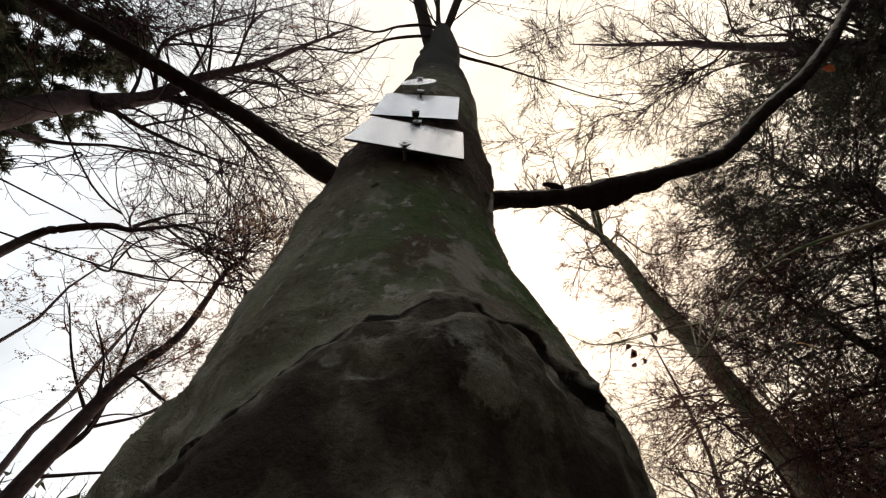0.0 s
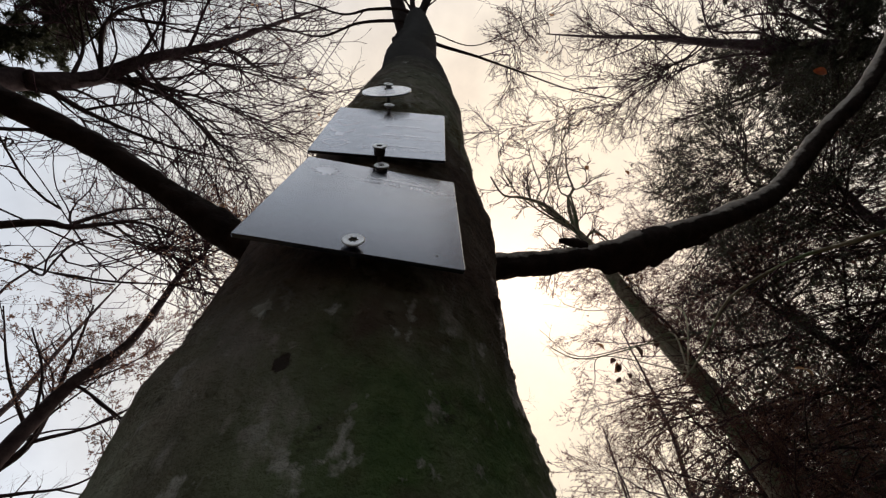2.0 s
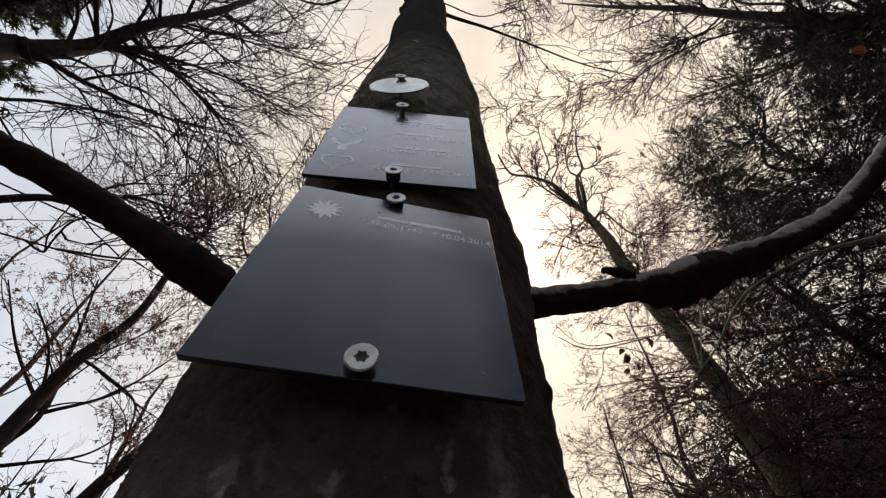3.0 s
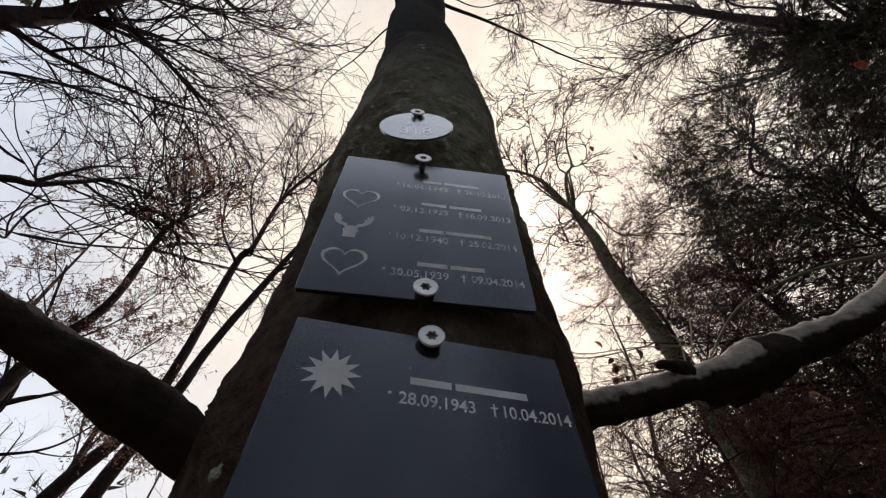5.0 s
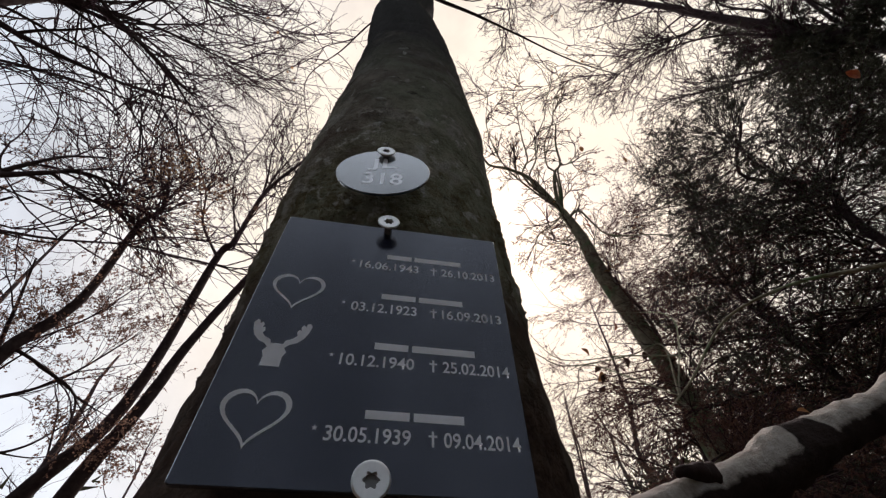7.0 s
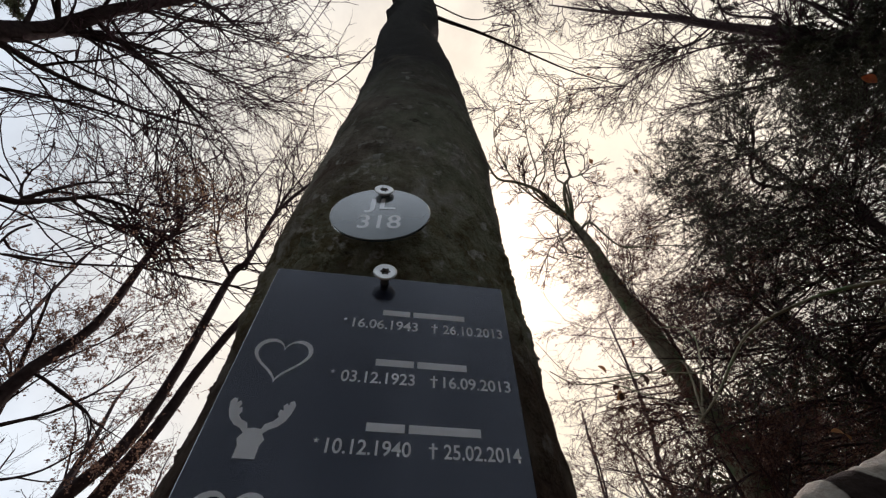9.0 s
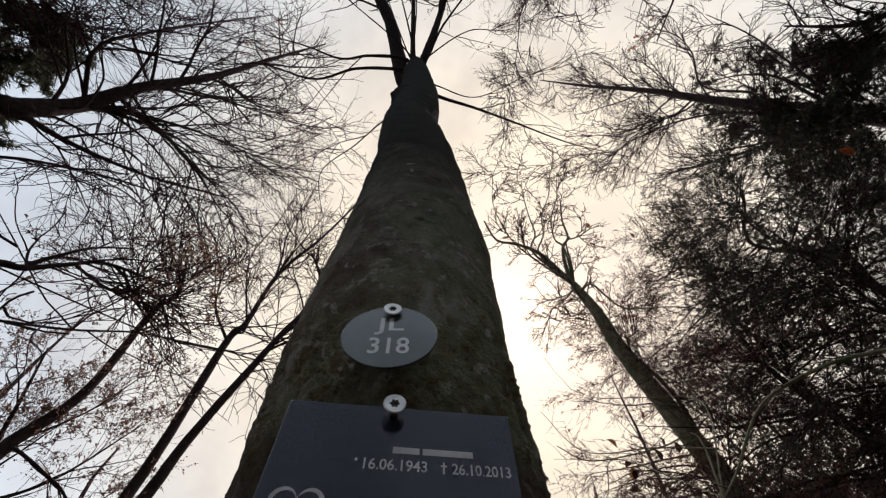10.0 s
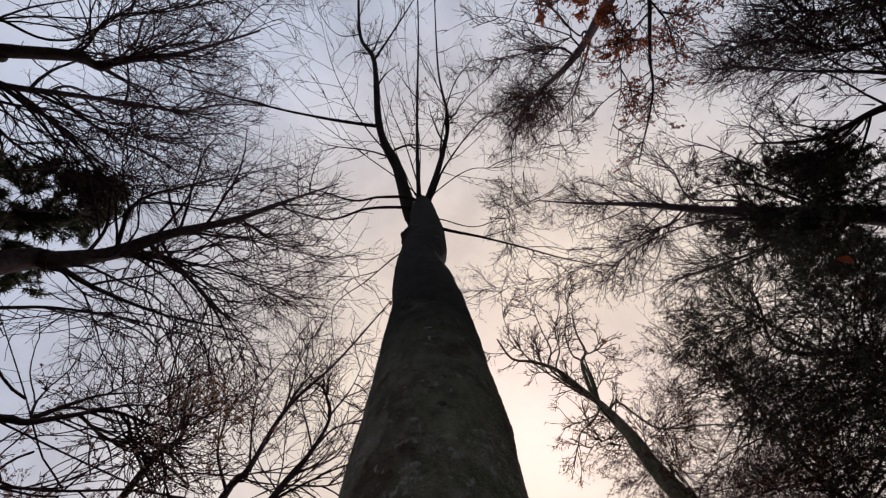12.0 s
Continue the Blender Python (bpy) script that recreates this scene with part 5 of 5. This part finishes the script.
bare_tree("crooked mossy stem with small clinging leaves", MOSSY, [
    (0.150, 0.070, [(3.97, 3.89, 3.47), (3.86, 3.88, 4.62), (3.34, 3.61, 6.06), (3.14, 3.44, 6.86), (2.97, 3.39, 7.48)]),
    (0.068, 0.018, [(2.95, 3.36, 7.44), (2.77, 3.32, 7.79), (2.58, 3.26, 8.13), (2.41, 3.26, 8.42), (2.11, 3.31, 8.7), (1.79, 3.4, 8.96), (1.54, 3.17, 9.33)]),
    (0.058, 0.014, [(2.95, 3.36, 7.44), (2.92, 3.31, 7.79), (2.92, 3.19, 8.14), (2.98, 3.11, 8.44), (3.13, 3.04, 8.69), (3.07, 2.85, 9.08), (3.07, 2.57, 9.46)]),
    (0.026, 0.007, [(2.87, 3.0, 8.19), (2.82, 3.05, 8.54), (2.81, 2.82, 9.0), (2.96, 2.5, 9.41), (3.0, 2.21, 9.83), (3.2, 1.86, 10.19)]),
    (0.026, 0.007, [(2.49, 3.26, 8.33), (2.66, 3.08, 8.77), (2.69, 2.88, 9.25), (2.88, 2.55, 9.71), (2.93, 2.14, 10.21)]),
    (0.028, 0.007, [(2.39, 3.29, 8.47), (2.53, 3.14, 8.88), (2.45, 2.94, 9.36), (2.39, 2.72, 9.84), (2.38, 2.52, 10.26)]),
    (0.022, 0.006, [(2.16, 3.38, 8.85), (1.93, 3.22, 9.37), (1.76, 2.95, 9.9), (1.77, 2.66, 10.37)]),
    (0.022, 0.006, [(2.8, 2.8, 7.96), (3.04, 2.79, 8.17), (3.26, 2.72, 8.42), (3.62, 2.62, 8.6)]),
    (0.030, 0.006, [(3.02, 3.4, 7.25), (3.07, 3.13, 7.16), (3.23, 3.14, 6.82), (3.38, 3.1, 6.5), (3.8, 2.76, 6.15), (4.1, 2.51, 5.77)]),
    (0.030, 0.006, [(2.94, 3.34, 7.34), (2.79, 3.49, 7.23), (2.57, 3.65, 7.13), (2.41, 3.81, 6.99)]),
    (0.020, 0.005, [(3.17, 3.51, 7.1), (2.94, 3.62, 6.96), (2.66, 3.7, 6.87), (2.43, 3.91, 6.64)]),
], 21, (60, 260, 700, 900), ((0.3, 0.9), (0.25, 0.6), (0.12, 0.35), (0.06, 0.2)), leaves=2600, leaf=LEAF, leaf_size=(0.02, 0.035))


def conifer(label, place, height, first, reach, seed, boughs, counts, needles, mats=(TREE_BARK, NEEDLE), radius=0.13, needle_size=(0.02, 0.035), droop=-0.05):
    """An evergreen with drooping sprays of needles."""
    rng = np.random.default_rng(seed)
    tree = tagged(new("conifer_tree"), label, "conifer", "evergreens")
    x, y = place
    stem = [(x + w * rng.uniform(-1, 1), y + w * rng.uniform(-1, 1), height * u) for u, w in ((-0.01, 0), (0.25, 0.08), (0.45, 0.14), (0.6, 0.2), (0.72, 0.25), (0.84, 0.3), (0.93, 0.4), (1, 0.5))]
    v, q, path, r = limb_mesh(stem, radius, 0.005, 40, 12, 0.05, 0.3)
    part("trunk", mesh_of("trunk", v, q), mats[0], tree)
    z = first + (height - 0.3 - first) * rng.random(boughs)
    a = rng.random(boughs) * math.tau
    k = 1 - (z - first) / (height - first)
    ln = reach * (0.25 + 0.75 * k) * rng.uniform(0.7, 1.1, boughs)
    d = np.stack([np.cos(a), np.sin(a), np.full(boughs, 0.25)], 1)
    pts = [np.stack([np.full(boughs, x), np.full(boughs, y), z], 1)]
    for _ in range(9):
        d = d + rng.normal(size=(boughs, 3)) * 0.10
        d[:, 2] += droop
        d /= np.linalg.norm(d, axis=1, keepdims=True)
        pts.append(pts[-1] + d * ln[:, None] / 9)
    b0 = np.stack(pts, 1)
    r0 = (0.008 + 0.010 * k)[:, None] * np.linspace(1, 0.25, 10)[None]
    b1 = shoots(b0, r0, counts[0], rng, (0.35, 1.0), (25, 60), 7, 0.4, 0.35, 0.06, droop * 4, 0.12, 0.5, 0.0028)
    b2 = shoots(*b1, counts[1], rng, (0.15, 0.5), (25, 55), 5, 0.35, 0.35, 0.08, droop * 5, 0.1, 0.6, 0.0022)
    b3 = shoots(*b2, counts[2], rng, (0.08, 0.26), (30, 60), 3, 0.3, 0.3, 0.1, droop * 5, 0.1, 0.7, 0.0022)
    for path, r in zip(b0, r0):
        part("bough", mesh_of("bough", *tubes(path[None], r[None], 6)), mats[0], tree)
    v, q, t = join([tubes(*b1, 4), tubes(*b2, 3), tubes(*b3, 3)])
    part("twig_spray", mesh_of("twig_spray", v, q), TWIG, tree, "fine drooping twigs", "stuff")
    both = [needles_on(b3[0], int(needles * 0.65), rng, needle_size, 0.10), needles_on(b2[0], int(needles * 0.35), rng, needle_size, 0.10)]
    v, q, t = join(both)
    part("foliage", mesh_of("foliage", v, (), t, smooth=False), mats[1], tree, "", "stuff")


conifer("dark evergreen with drooping needle sprays", (4.75, 1.55), 7.8, 1.5, 2.8, 31, 190, (2300, 7600, 15000), 280000, radius=0.08, needle_size=(0.028, 0.048))
conifer("brownish evergreen with thin hanging sprays", (4.1, 4.2), 8.2, 0.6, 2.8, 32, 120, (1400, 5600, 11000), 190000, (TREE_BARK, NEEDLE_BROWN), 0.07, (0.025, 0.04))
conifer("thin larch-like tree with fine bare sprays", (4.7, 2.8), 8.6, 2.5, 2.6, 35, 90, (1200, 5000, 10000), 100000, (TREE_BARK, NEEDLE_BROWN), 0.06, (0.025, 0.04))
conifer("dark evergreen deep in shade", (7.2, 0.0), 12.3, 1.5, 2.1, 33, 150, (1300, 4200, 8000), 320000, radius=0.09, needle_size=(0.055, 0.095))
conifer("tall spruce with dense tufted boughs", (-7.7, 1.1), 11.0, 4.8, 1.8, 34, 60, (520, 1700, 3200), 190000, (TREE_BARK, SPRUCE), 0.12, (0.09, 0.16), 0.02)


def far_woods():
    """Distant stems and their bare crowns all round, closing the view."""
    rng = np.random.default_rng(41)
    n = 170
    a = np.arange(n) * math.tau / n + rng.normal(size=n) * 0.03
    d = rng.uniform(13, 34, n)
    h = rng.uniform(9, 15, n)
    m = 12
    u = np.linspace(0, 1, m)
    lean = rng.normal(size=(n, 2)) * 0.8
    p = np.stack([(np.sin(a) * d)[:, None] + lean[:, :1] * u, (np.cos(a) * d)[:, None] + lean[:, 1:] * u, h[:, None] * u - 0.1], -1)
    p[:, 1:-1, :2] += rng.normal(size=(n, m - 2, 2)) * 0.07
    r = rng.uniform(0.08, 0.2, n)[:, None] * (1 - 0.85 * u)[None]
    s1 = sprout(p, r, 2000, rng, (1.2, 3.2), (30, 65), 8, 0.05, 0.14, 0.3, 0.4, 0.008)
    s2 = sprout(*s1, 6000, rng, (0.6, 1.6), (25, 60), 5, 0.02, 0.18, 0.15, 0.55, 0.005)
    s3 = sprout(*s2, 4000, rng, (0.3, 0.9), (25, 60), 3, 0.0, 0.18, 0.1, 0.7, 0.004)
    v, q, t = join([tubes(p, r, 8), tubes(*s1, 4), tubes(*s2, 3), tubes(*s3, 3)])
    # evergreen stand beyond, tall on one side and behind, low elsewhere
    k = 16000
    a = np.concatenate([rng.random(k - 4500) * math.tau, rng.uniform(radians(38), radians(135), 4500)])   # thickest on one side
    d = rng.uniform(8.5, 15, k)
    deg = np.degrees(a)
    # the tall part behind is unseen, added to hold sky light off the stem
    tall = np.interp(deg, [0, 28, 40, 55, 100, 130, 238, 264, 360], [0.26, 0.27, 0.44, 0.54, 0.78, 1.5, 1.5, 0.30, 0.26])
    edge = 1 + 0.18 * np.sin(a * 23) + 0.12 * np.sin(a * 61 + 1)
    foot = np.stack([np.sin(a) * d, np.cos(a) * d, np.zeros(k)], 1)
    top = foot + np.stack([rng.normal(size=k) * 0.5, rng.normal(size=k) * 0.5, 1.5 + d * tall * edge * rng.uniform(0.5, 1.0, k)], 1)
    shoots = np.stack([foot, foot * 0.5 + top * 0.5, top], 1)
    bv, bt = needles_on(shoots, 400000, rng, (0.14, 0.30), 0.14)
    ob = part("far_evergreens", mesh_of("far_evergreens", bv, (), bt, smooth=False), NEEDLE, None, "dark evergreen stand far between the stems, its unseen part added to block light")
    tagged(ob, category="evergreen stand", kind="stuff")
    ob = part("far_woods", mesh_of("far_woods", v, q), TREE_BARK, None, "bare winter woodland in the distance")
    tagged(ob, category="woodland", kind="stuff")


far_woods()


# ---- a thin hanging branch close by, with a few dead leaves and an added stem ----
def dead_leaf(parent, loc, size, turn, mat):
    """A curled leaf blade with a midrib fold and a stalk."""
    bm = bmesh.new()
    n = 9
    rows = []
    for k in range(n):
        u = k / (n - 1)
        w = 0.36 * math.sin(math.pi * min(u * 0.98 + 0.02, 1)) ** 0.8 * (1 - 0.25 * u)
        curl = 0.18 * math.sin(u * 3.0)
        rows.append([bm.verts.new(((u - 0.5) * size, s * w * size, (curl + 0.22 * abs(s) * w) * size)) for s in (-1, -0.5, 0, 0.5, 1)])
    for p, q in zip(rows, rows[1:]):
        for i in range(4):
            bm.faces.new((p[i], p[i + 1], q[i + 1], q[i]))
    bmesh.ops.solidify(bm, geom=bm.faces[:], thickness=0.0006)
    ob = part("dead_leaf", bm, mat, parent, "curled dead leaf")
    ob.matrix_basis = pose(*loc, *turn)


def sapling(label, paths, seed, leaves, mat):
    rng = np.random.default_rng(seed)
    thing = tagged(new("sapling"), label, "sapling")
    ps, rs = [], []
    for k, (r0, r1, pts) in enumerate(paths):
        v, q, path, r = limb_mesh(pts, r0, r1, 40, 8, 0.05)
        part("stem" if k == 0 else "limb", mesh_of("stem", v, q), mat, thing)
        ps.append(path)
        rs.append(r)
    s1 = sprout(np.array(ps), np.array(rs), 34, rng, (0.15, 0.5), (30, 60), 6, 0.0, 0.12, 0.3, 0.5, 0.0016)
    s2 = sprout(*s1, 90, rng, (0.08, 0.25), (30, 60), 4, 0.0, 0.12, 0.2, 0.7, 0.0012)
    v, q, t = join([tubes(*s1, 4), tubes(*s2, 3)])
    part("twig_spray", mesh_of("twig_spray", v, q), TWIG, thing, "", "stuff")
    for loc, size, turn, m in leaves:
        dead_leaf(thing, loc, size, turn, m)


sapling("thin curved hanging branch with a few dead leaves, on an added stem", [
    # the branch hangs in from the right; its stem down to the ground is added
    (0.022, 0.004, [(3.30, 0.30, -0.05), (3.32, 0.28, 1.30), (3.15, 0.38, 2.40), (2.78, 0.58, 2.95), (2.37, 0.86, 3.08), (2.17, 1.04, 3.12), (1.91, 1.26, 3.05), (1.68, 1.45, 2.79), (1.52, 1.53, 2.65)]),
    (0.005, 0.002, [(1.69, 1.46, 2.93), (1.53, 1.73, 3.11), (1.26, 2.03, 3.28), (1.13, 2.21, 3.72)]),
    (0.006, 0.003, [(1.58, 1.50, 2.70), (1.76, 1.62, 3.13), (1.59, 1.71, 3.11), (1.33, 1.83, 3.1), (1.15, 1.86, 3.1), (0.99, 1.82, 3.15)]),
    (0.004, 0.002, [(1.58, 1.50, 2.70), (1.32, 1.81, 3.08), (1.25, 1.92, 2.94), (1.13, 2.06, 2.77)]),
    (0.005, 0.002, [(1.58, 1.50, 2.70), (1.9, 1.57, 3.32), (1.63, 1.67, 3.43), (1.36, 1.77, 3.49), (1.18, 1.77, 3.55)]),
], 51, [
    ((1.76, 1.71, 4.52), 0.065, (40, 20, 10), LEAF_RED), ((1.51, 1.66, 3.29), 0.07, (80, 30, 60), LEAF_RED),
    ((1.42, 1.87, 3.04), 0.085, (70, 10, 90), LEAF), ((1.39, 1.89, 3.24), 0.07, (90, 40, 20), LEAF),
    ((1.98, 1.48, 5.70), 0.07, (20, 50, 40), LEAF), ((2.15, 1.28, 5.09), 0.06, (50, 50, 40), LEAF),
    ((2.58, 0.10, 4.00), 0.08, (30, 60, 10), LEAF_RED), ((1.81, 1.15, 2.42), 0.08, (60, 20, 10), LEAF),
    ((1.43, 1.85, 3.02), 0.058, (33, 50, 122), LEAF_DARK),
    ((1.4, 1.84, 3.07), 0.055, (28, 2, 102), LEAF_DARK),
    ((1.47, 1.86, 2.97), 0.069, (57, 7, 56), LEAF_DARK),
    ((1.56, 1.68, 3.12), 0.068, (66, 35, 44), LEAF_DARK),
    ((1.6, 1.63, 3.14), 0.079, (53, 27, 6), LEAF_DARK),
    ((1.54, 1.74, 3.07), 0.079, (53, 34, 49), LEAF_DARK),
    ((1.63, 1.66, 3.07), 0.056, (57, 80, 95), LEAF_DARK),
    ((1.42, 1.9, 2.97), 0.053, (97, 43, 171), LEAF_DARK),
], MOSSY)
